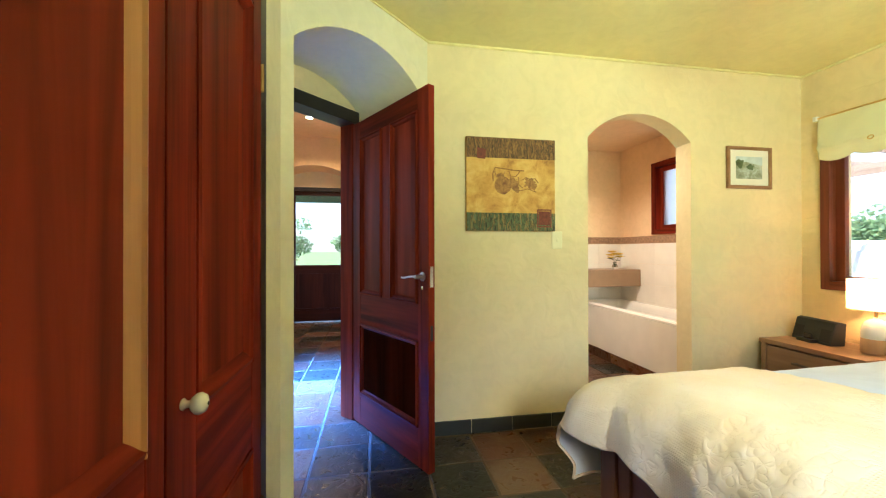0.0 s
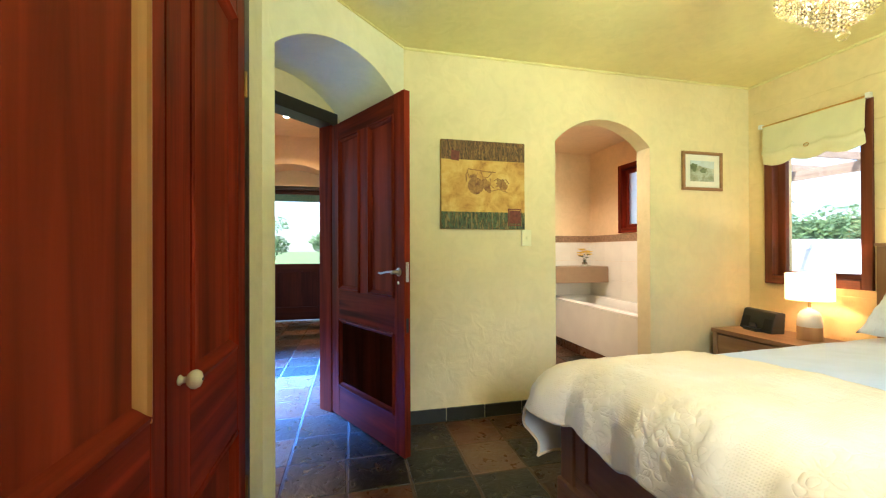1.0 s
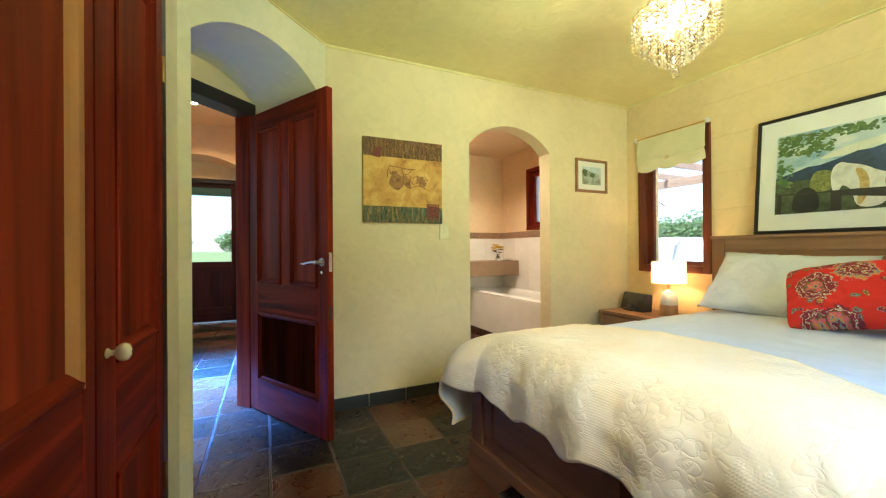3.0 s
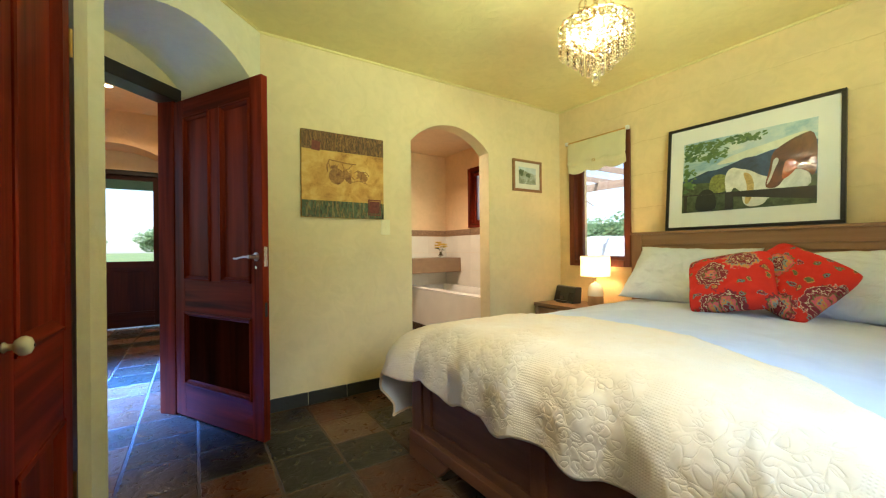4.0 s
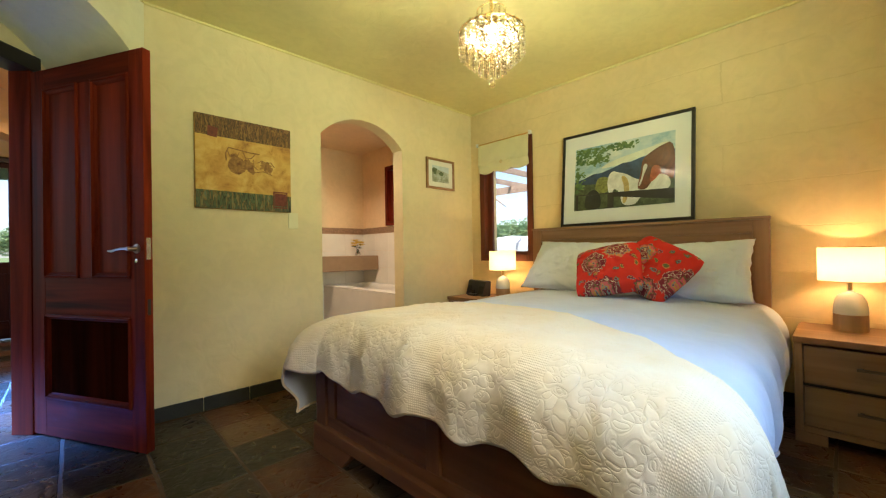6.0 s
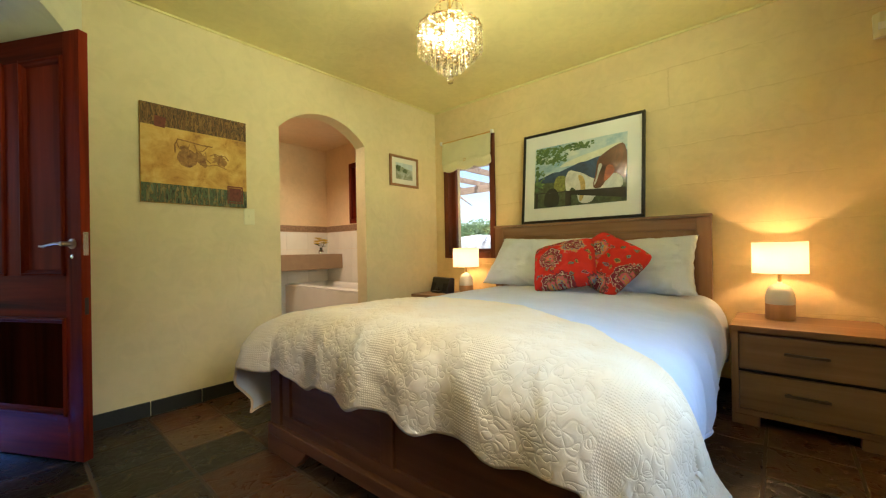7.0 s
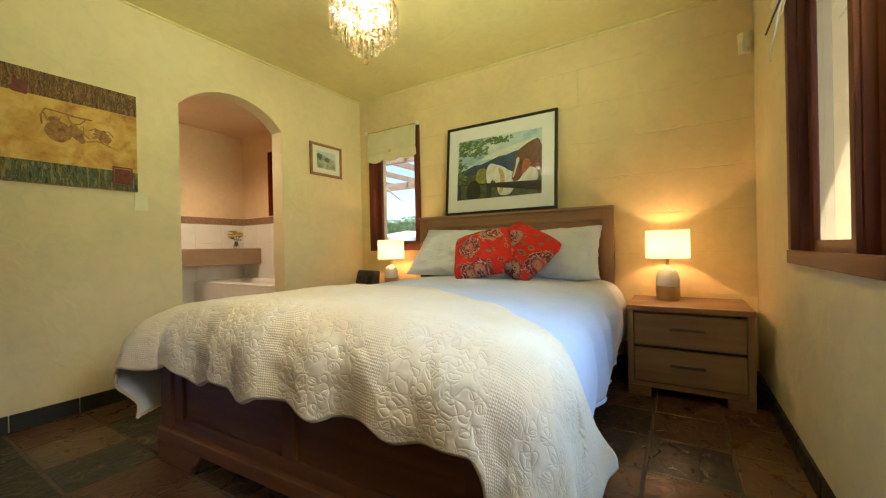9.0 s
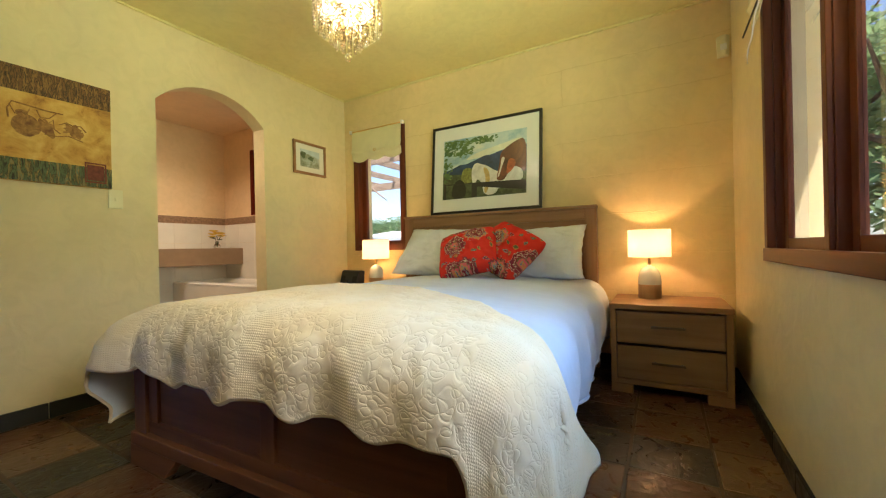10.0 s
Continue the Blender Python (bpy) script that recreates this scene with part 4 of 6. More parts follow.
def quilt():
    core = (-LEN + 0.13, 0.40, -0.72, 0.70)
    B0, B1 = -1.25, 1.30
    FAR = ((-1.25, -1.84), (-0.98, -2.02), (-0.80, -1.93), (-0.55, -1.73), (-0.2, -1.60), (0.9, -1.56), (1.30, -1.70))
    HEM = ((-1.25, 0.16), (-1.0, 0.20), (-0.86, 0.17), (-0.72, 0.03), (-0.60, 0.0), (0.45, 0.0), (0.80, -0.01), (1.0, -0.04), (1.30, -0.09))

    def flat(u, v):
        b = B0 + v * (B1 - B0)
        near = -LEN - 0.215 - 0.05 * max(0.0, 1 - (b / 0.74) ** 2) - ease(b, HEM)
        near += 0.018 * math.cos(2 * math.pi * (b - 0.28) / 0.325) + 0.005 * math.sin(b * 41)
        return near + u * (ease(b, FAR) - near), b

    def at(u, v):
        a, b = flat(u, v)
        p, d = drape(a, b, core, 0.672, 0.19, 0.05, flare=0.06)
        k = max(0.0, min(1.0, (d - 0.06) / 0.25))
        front = a < core[0]
        if front:
            p.x -= k * (0.012 * math.sin(b * 9.0 + 0.8) + 0.008 * math.sin(b * 25))
        if b > core[3]:
            e = min(1.0, (b - core[3]) / 0.48)
            p.y += 0.02 * e + k * 0.012 * math.sin(a * 12 + 1.0)
            if front:
                ex, ey = core[0] - a, b - core[3]
                fold = 2 * ex * ey / (ex * ex + ey * ey) * min(1.0, d / 0.4)
                p.x -= 0.10 * fold
                p.y += 0.13 * fold
                p.z += 0.02 * fold
        if b < core[2]:
            e = min(1.0, (core[2] - b) / 0.5)
            p.y -= 0.055 * e * (0.25 + 0.75 * u) + k * (0.014 * math.sin(a * 10 + 1.0) + 0.007 * math.sin(a * 27))
        puff = noise.noise(Vector((a * 16, b * 16, 2.0))) * 0.004 + noise.noise(Vector((a * 38, b * 38, 7.0))) * 0.002
        p.z += puff + ripple(p, d, 3.5, 0.007, 1.3)
        if d > 0.1:
            p.x += puff * (-1 if front else 0)
        p.z = max(p.z, 0.03)
        return p
    bm = bmesh.new()
    sheet(bm, at, 120, 240, uv=flat)
    ob = finish("quilt", bm, QUILT, 0, "all")
    ob.data.materials.append(LINING)
    ob.matrix_basis = BED
    sol = ob.modifiers.new("thickness", "SOLIDIFY")
    sol.thickness, sol.offset, sol.material_offset = 0.010, 1, 1
    for name, pts in (("hem_binding", [at(0, j / 240) for j in range(241)]), ("side_binding", [at(i / 120, 0) for i in range(121)]),
                      ("side_binding", [at(i / 120, 1) for i in range(121)]), ("top_binding", [at(1, j / 240) for j in range(241)])):
        bm = bmesh.new()
        tube(bm, pts, 0.0065, 7)
        part(name, bm, QUILT, ob, smooth="all")
    return tagged(ob, "cream quilted bedspread folded over the foot of the bed", "quilt")


quilt()


def cushion_mesh(bm, w, h, t, n=48, sag=0.0, pinch=0.10, seed=0.0, corner=0.10, wave=0.0):
    """A filled cushion in the plane y-z, w wide and h high, t thick, with drawn-in sides and soft dents."""
    layer = bm.loops.layers.uv.verify()
    for side in (1, -1):
        grid = []
        for i in range(n + 1):
            row = []
            for j in range(n + 1):
                u, v = 2 * i / n - 1, 2 * j / n - 1
                body = max(0.0, (1 - abs(u) ** 2.6)) ** 0.45 * max(0.0, (1 - abs(v) ** 2.6)) ** 0.45
                y = u * w / 2 * (1 - pinch * (1 - v * v) * abs(u) ** 3)
                z = v * h / 2 * (1 - pinch * (1 - u * u) * abs(v) ** 3)
                dent = noise.noise(Vector((u * 1.8 + seed, v * 1.8, seed))) * 0.24 + noise.noise(Vector((u * 5 + seed, v * 5, 4))) * 0.13 + noise.noise(Vector((u * 12 + seed, v * 7, 9))) * 0.07 + noise.noise(Vector((u * 9 - v * 14 + seed, v * 5 + u * 6, 2))) * 0.05
                x = -side * t / 2 * body * (1 + dent)
                y *= 1 - corner * (u * v) ** 4
                z *= 1 - corner * (u * v) ** 4
                z -= sag * (1 - u * u) * max(0, v)
                rim = max(abs(u), abs(v)) ** 8
                y += rim * wave * noise.noise(Vector((v * 5.5 + seed, u * 2, 1.0)))
                z += rim * wave * noise.noise(Vector((u * 7.5 + seed, v * 2, 5.0)))
                row.append(bm.verts.new((x, y, z)))
            grid.append(row)
        for i in range(n):
            for j in range(n):
                f = bm.faces.new((grid[i][j], grid[i + 1][j], grid[i + 1][j + 1], grid[i][j + 1]))
                for lp, (p, q) in zip(f.loops, ((i, j), (i + 1, j), (i + 1, j + 1), (i, j + 1))):
                    lp[layer].uv = (p / n * w / 0.45 + seed, q / n * h / 0.45)
    bmesh.ops.remove_doubles(bm, verts=bm.verts[:], dist=0.0005)


def cushion(name, m, w, h, t, mat, label, category, sag=0.0, pinch=0.10, seed=0.0, group="", corner=0.10, wave=0.0):
    bm = bmesh.new()
    cushion_mesh(bm, w, h, t, sag=sag, pinch=pinch, seed=seed, corner=corner, wave=wave)
    ob = finish(name, bm, mat, 0, "all")
    ob.matrix_basis = m
    return tagged(ob, label, category, group)


cushion("pillow", BED @ pose(-0.235, 0.335, 0.872, 0, 42, 0) @ pose(0, 0, 0, 2, 0, 0), 0.78, 0.50, 0.19, PILLOW, "pale blue pillow leaning against the headboard beside the window", "pillow", 0.03, 0.04, 1.0, "bed pillows", -0.03, 0.010)
cushion("pillow", BED @ pose(-0.235, -0.385, 0.852, 0, 42, 0) @ pose(0, 0, 0, -2, 0, 0), 0.76, 0.49, 0.19, PILLOW, "pale blue pillow leaning against the headboard", "pillow", 0.03, 0.04, 6.3, "bed pillows", -0.03, 0.010)
cushion("cushion", BED @ pose(-0.645, -0.065, 0.862, 0, 38, 0) @ pose(0, 0, 0, -14, 0, 0), 0.42, 0.38, 0.165, FLORAL, "red floral cotton cushion lying over the other", "cushion", 0, 0.05, 2.2, "floral cushions")
cushion("cushion", BED @ pose(-0.50, -0.29, 0.872, 0, 40, 0) @ pose(0, 0, 0, 32, 0, 0), 0.44, 0.41, 0.165, FLORAL, "red floral cotton cushion standing tilted behind the other", "cushion", 0, 0.05, 5.0, "floral cushions")


# ---- bedside tables ----
HANDLE = plain("aged_bronze", (0.15, 0.105, 0.07), 0.4, 0.6, 0.2, relief=0.05)


def bedside(m, label, D=0.51):
    n = thing("bedside_table", m, label, "bedside table", "bedside tables")
    W, H = 0.61, 0.537      # x: 0 front to D back, y: -W/2..W/2
    boxpart("top", (-0.012, D, -W / 2 - 0.004, W / 2 + 0.004, H - 0.032, H), OAK_Y, n, bevel=0.003)
    for y in (-W / 2, W / 2 - 0.032):
        boxpart("side_panel", (0, D - 0.012, y, y + 0.032, 0.055, H - 0.032), OAK_Z, n)
    boxpart("back_panel", (D - 0.012, D, -W / 2, W / 2, 0.055, H - 0.032), OAK_Y, n)
    boxpart("bottom_rail", (0.0005, D - 0.012, -W / 2 + 0.032, W / 2 - 0.032, 0.055, 0.085), OAK_Y, n)
    # dark strip colours in the shade of the recessed gap between drawers
    boxpart("drawer_gap_shade", (0.02, D - 0.012, -W / 2 + 0.032, W / 2 - 0.032, 0.285, 0.300), DARK, n)
    for z0, z1 in ((0.089, 0.284), (0.302, 0.492)):
        dr = boxpart("drawer", (0.006, 0.028, -W / 2 + 0.036, W / 2 - 0.036, z0, z1), OAK_Y, n)
        bm = bmesh.new()
        zc = (z0 + z1) / 2 + 0.012
        box(bm, -0.022, -0.010, -0.085, 0.085, zc - 0.0065, zc + 0.0065)
        box(bm, -0.012, 0.006, -0.075, -0.06, zc - 0.006, zc + 0.006)
        box(bm, -0.012, 0.006, 0.06, 0.075, zc - 0.006, zc + 0.006)
        part("handle", bm, HANDLE, dr, "dark metal bar handle", 0.002)
    for x in (0.0, D - 0.07):
        for y in (-W / 2, W / 2 - 0.12):
            boxpart("foot", (x, x + 0.07, y, y + 0.12, 0.0, 0.054), OAK_Y, n)
    return n


bedside(pose(2.715, -0.697, 0), "weathered wooden two-drawer bedside table under a lit lamp")
bedside(pose(2.80, 1.915, 0), "wooden bedside table with lamp and speaker below the window", 0.43)


# ---- bedside lamps ----
SHADE = shade_cloth("linen_lampshade", (0.86, 0.80, 0.68))
LAMP_WOOD = wood("lamp_wood", (0.38, 0.21, 0.10), (0.58, 0.36, 0.19), "z", 0.5)
BULB = glow("warm_bulb", (1.0, 0.62, 0.28), 20.0)


def bedside_lamp(m, label):
    n = thing("table_lamp", m, label, "lamp", "bedside lamps")
    bm = bmesh.new()
    lathe(bm, [(0.066, 0), (0.068, 0.004), (0.068, 0.088), (0.066, 0.09)], 40)
    part("base", bm, LAMP_WOOD, n, "turned wooden lamp base", smooth=True)
    bm = bmesh.new()
    lathe(bm, [(0.066, 0.09), (0.068, 0.094), (0.067, 0.130), (0.061, 0.165), (0.048, 0.192), (0.030, 0.205), (0.014, 0.212), (0.012, 0.220)], 40)
    part("body", bm, WHITE, n, "white ceramic lamp body", smooth=True)
    bm = bmesh.new()
    lathe(bm, [(0.009, 0.22), (0.009, 0.275), (0.013, 0.277), (0.013, 0.31)], 16)
    part("stem", bm, BRASS, n, "brass stem", smooth=True)
    bm = bmesh.new()
    lathe(bm, [(0.013, 0.31), (0.017, 0.316), (0.018, 0.324), (0.012, 0.333), (0.0, 0.337)], 16, caps=False)
    part("bulb", bm, BULB, n, smooth="all")
    bm = bmesh.new()
    R = 0.127
    lathe(bm, [(R, 0.268), (R, 0.454)], 56, caps=False)
    part("shade", bm, SHADE, n, "cream linen drum shade", smooth="all")
    for z in (0.269, 0.453):
        bm = bmesh.new()
        tube(bm, [(R * math.cos(i * math.pi / 20), R * math.sin(i * math.pi / 20), z) for i in range(41)], 0.0015, 6)
        part("shade_ring", bm, BRASS, n)
    for k in range(3):
        bm = bmesh.new()
        an = k * 2 * math.pi / 3
        tube(bm, [(0.012 * math.cos(an), 0.012 * math.sin(an), 0.30), (0.126 * math.cos(an), 0.126 * math.sin(an), 0.270)], 0.0015, 6)
        part("shade_spoke", bm, BRASS, n)
    return n


LAMPS = ((3.06, -0.60), (3.06, 1.725))
l1 = bedside_lamp(pose(LAMPS[0][0], LAMPS[0][1], 0.537), "lit lamp with white ceramic and wooden base")
l2 = copy_thing(l1, pose(LAMPS[1][0], LAMPS[1][1], 0.537))
l2["label"] = "lit white ceramic lamp beside the speaker dock"
for x, y in LAMPS:
    lamp("lamp_light", "POINT", pose(x, y, 0.537 + 0.352), 3.1, (1.0, 0.55, 0.22), 0.012)

# ---- speaker dock ----
sp = thing("speaker_dock", pose(3.05, 2.045, 0.537, 0, 0, -14), "black speaker dock on the bedside table", "speaker")
bm = bmesh.new()
prof = [(-0.045, 0.0), (0.055, 0.0), (0.065, 0.15), (0.02, 0.158), (-0.005, 0.15)]
prism(bm, [(x, -0.15, z) for x, z in prof], [(x, 0.15, z) for x, z in prof])
part("body", bm, BLACK, sp, bevel=0.008)
boxpart("dock_tray", (-0.085, -0.03, -0.06, 0.06, 0.0, 0.022), BLACK, sp)
boxpart("player", (-0.058, -0.05, -0.03, 0.03, 0.022, 0.06), plain("glossy_black", (0.02, 0.02, 0.025), 0.1, relief=0), sp, "small dark screen")
GRILLE = plain("speaker_cloth", (0.02, 0.02, 0.022), 0.9, relief=0.4, fine=500)
for a0, a1 in ((0.065, 0.14), (-0.14, -0.065)):
    bm = bmesh.new()
    prism(bm, [(-0.040, a0, 0.02), (-0.040, a1, 0.02), (-0.038, a1, 0.02), (-0.038, a0, 0.02)],
          [(-0.0075, a0, 0.14), (-0.0075, a1, 0.14), (-0.005, a1, 0.14), (-0.005, a0, 0.14)])
    part("grille", bm, GRILLE, sp)


# ---- wall art ----
def stripes(name, stops, scale, axis_scale, rough=0.7, coat=0.0):
    """Painted streaks and blotches through a colour ramp."""
    m, nt, b = node_mat(name)
    v = coords(nt, axis_scale)
    n1 = add(nt, "ShaderNodeTexNoise", Scale=scale, Detail=7.0, Roughness=0.65, Distortion=0.5)
    nt.links.new(v, n1.inputs["Vector"])
    r = ramp(nt, n1.outputs["Fac"], stops)
    nt.links.new(r.outputs["Color"], b.inputs["Base Color"])
    b.inputs["Roughness"].default_value = rough
    b.inputs["Coat Weight"].default_value = coat
    b.inputs["Coat Roughness"].default_value = 0.03
    bump(nt, b, n1.outputs["Fac"], 0.2, 0.003)
    return m


def blob(bm, cx, cz, rx, rz, y, n=28, wob=0.0, seed=0.0, depth=0.001, turn=0.0):
    """A flat rounded patch in the plane x-z at y."""
    ring = []
    for i in range(n):
        a = 2 * math.pi * i / n
        k = 1 + wob * noise.noise(Vector((math.cos(a) * 1.7 + seed, math.sin(a) * 1.7, seed)))
        px, pz = rx * k * math.cos(a), rz * k * math.sin(a)
        ring.append((cx + px * math.cos(turn) - pz * math.sin(turn), cz + px * math.sin(turn) + pz * math.cos(turn)))
    prism(bm, [(x, y, z) for x, z in ring], [(x, y - depth, z) for x, z in ring])


def poly(bm, ring, y, depth=0.001):
    prism(bm, [(x, y, z) for x, z in ring], [(x, y - depth, z) for x, z in ring])


def canvas():
    c = thing("painting", pose(0.905, CY - 0.001, 1.602), "unframed canvas with ochre field and dark patterned bands", "painting")
    W, H = 0.303, 0.303
    boxpart("canvas", (-W, W, -0.028, 0, -H, H), stripes("ochre_paint", [(0.28, (0.24, 0.10, 0.02)), (0.42, (0.52, 0.27, 0.045)), (0.55, (0.64, 0.38, 0.08)), (0.75, (0.74, 0.52, 0.18))], 9, (1, 1, 1)), c, bevel=0.003)
    top = stripes("umber_band", [(0.36, (0.02, 0.012, 0.006)), (0.45, (0.22, 0.10, 0.024)), (0.51, (0.03, 0.017, 0.008)), (0.57, (0.32, 0.16, 0.036)), (0.65, (0.05, 0.03, 0.012))], 6, (10, 1, 1.8))
    low = stripes("green_band", [(0.36, (0.025, 0.018, 0.010)), (0.45, (0.11, 0.15, 0.06)), (0.51, (0.035, 0.033, 0.018)), (0.57, (0.30, 0.20, 0.05)), (0.65, (0.06, 0.15, 0.11))], 6, (10, 1, 1.8))
    boxpart("upper_band", (-W + 0.001, W - 0.001, -0.0305, -0.0275, H - 0.133, H - 0.001), top, c, "dark brown patterned band", 0.0005)
    boxpart("lower_band", (-W + 0.001, W - 0.001, -0.0305, -0.0275, -H + 0.001, -H + 0.118), low, c, "green and brown patterned band", 0.0005)
    ink = stripes("brown_ink", [(0.35, (0.17, 0.065, 0.018)), (0.65, (0.44, 0.22, 0.05))], 30, (1, 1, 1))
    bm = bmesh.new()
    blob(bm, -0.06, -0.005, 0.058, 0.058, -0.028, wob=0.12, seed=2)
    blob(bm, -0.075, 0.055, 0.026, 0.018, -0.0284, wob=0.2, seed=4)
    blob(bm, 0.02, -0.005, 0.030, 0.045, -0.0288, wob=0.5, seed=5, turn=0.5)
    blob(bm, 0.12, 0.012, 0.035, 0.030, -0.028, wob=0.9, seed=8)
    blob(bm, 0.15, -0.012, 0.03, 0.02, -0.0284, wob=0.9, seed=11)
    part("vessel_shape", bm, ink, c, "brown painted vessel and sprig")
    bm = bmesh.new()
    arc = [(-0.125 + 0.0, -0.029, 0.02), (-0.128, -0.029, 0.07), (-0.112, -0.029, 0.108), (-0.05, -0.029, 0.102), (0.02, -0.029, 0.093), (0.085, -0.029, 0.092)]
    tube(bm, arc, 0.004, 6)
    tube(bm, [(-0.02, -0.029, 0.088), (-0.005, -0.029, 0.05), (0.03, -0.029, 0.055), (0.06, -0.029, 0.092)], 0.003, 6)
    tube(bm, [(0.01, -0.029, -0.035), (0.06, -0.029, -0.038), (0.11, -0.029, -0.025), (0.17, -0.029, -0.045)], 0.003, 6)
    tube(bm, [(-0.118, -0.029, 0.085), (-0.10, -0.029, 0.045), (-0.085, -0.029, 0.07), (-0.06, -0.029, 0.05), (-0.045, -0.029, 0.085)], 0.003, 6)
    tube(bm, [(-0.01, -0.029, 0.045), (0.02, -0.029, 0.02), (0.045, -0.029, 0.05), (0.05, -0.029, 0.0), (0.075, -0.029, -0.02)], 0.003, 6)
    tube(bm, [(0.07, -0.029, 0.03), (0.10, -0.029, 0.05), (0.13, -0.029, 0.035), (0.16, -0.029, 0.045), (0.185, -0.029, 0.015)], 0.003, 6)
    part("brush_lines", bm, ink, c)
    seal = plain("seal_red", (0.16, 0.034, 0.018), 0.7, vary=0.3, scale=60)
    bm = bmesh.new()
    box(bm, 0.185, 0.265, -0.032, -0.030, -0.262, -0.172)
    part("red_seal", bm, seal, c, "dark red painted square")
    bm = bmesh.new()
    for a in ((0.175, 0.275, -0.277, -0.268), (0.175, 0.275, -0.166, -0.158), (0.175, 0.182, -0.268, -0.166), (0.268, 0.275, -0.268, -0.166)):
        box(bm, a[0], a[1], -0.0325, -0.030, a[2], a[3])
    part("seal_border", bm, seal, c)
    bm = bmesh.new()
    poly(bm, [(-0.235, 0.165), (-0.18, 0.16), (-0.172, 0.225), (-0.232, 0.232)], -0.0302, 0.0008)
    part("red_patch", bm, seal, c)


canvas()


def small_picture():
    p = thing("picture", pose(2.762, CY - 0.001, 1.783), "small landscape print in a wooden frame", "picture")
    W, H, F = 0.195, 0.155, 0.024
    fw = wood("picture_frame_wood", (0.20, 0.09, 0.03), (0.38, 0.19, 0.07), "x", 0.4)
    for a in ((-W, W, H - F, H), (-W, W, -H, -H + F), (-W, -W + F, -H + F, H - F), (W - F, W, -H + F, H - F)):
        boxpart("frame", (a[0], a[1], -0.02, 0, a[2], a[3]), fw, p, bevel=0.003)
    boxpart("mat", (-W + F, W - F, -0.009, -0.001, -H + F, H - F), plain("mat_board", (0.72, 0.70, 0.60), 0.6, vary=0.03, relief=0.02), p, bevel=0)
    boxpart("print", (-0.115, 0.115, -0.0105, -0.009, -0.082, 0.082), stripes("watercolour", [(0.3, (0.10, 0.12, 0.05)), (0.45, (0.28, 0.30, 0.20)), (0.6, (0.45, 0.50, 0.46)), (0.75, (0.55, 0.48, 0.33))], 14, (1, 1, 1.6), 0.35, 0.6), p, bevel=0)
    bm = bmesh.new()
    poly(bm, [(-0.115, 0.025), (-0.03, 0.045), (0.04, 0.03), (0.115, 0.02), (0.115, 0.082), (-0.115, 0.082)], -0.0105)
    part("sky_wash", bm, plain("sky_wash", (0.50, 0.58, 0.60), 0.4, vary=0.1, scale=20), p)
    bm = bmesh.new()
    blob(bm, -0.085, 0.03, 0.035, 0.032, -0.0115, wob=0.5, seed=3)
    blob(bm, 0.01, 0.005, 0.03, 0.02, -0.0115, wob=0.6, seed=6)
    part("tree_wash", bm, plain("tree_wash", (0.08, 0.11, 0.04), 0.5, vary=0.4, scale=40), p)


small_picture()


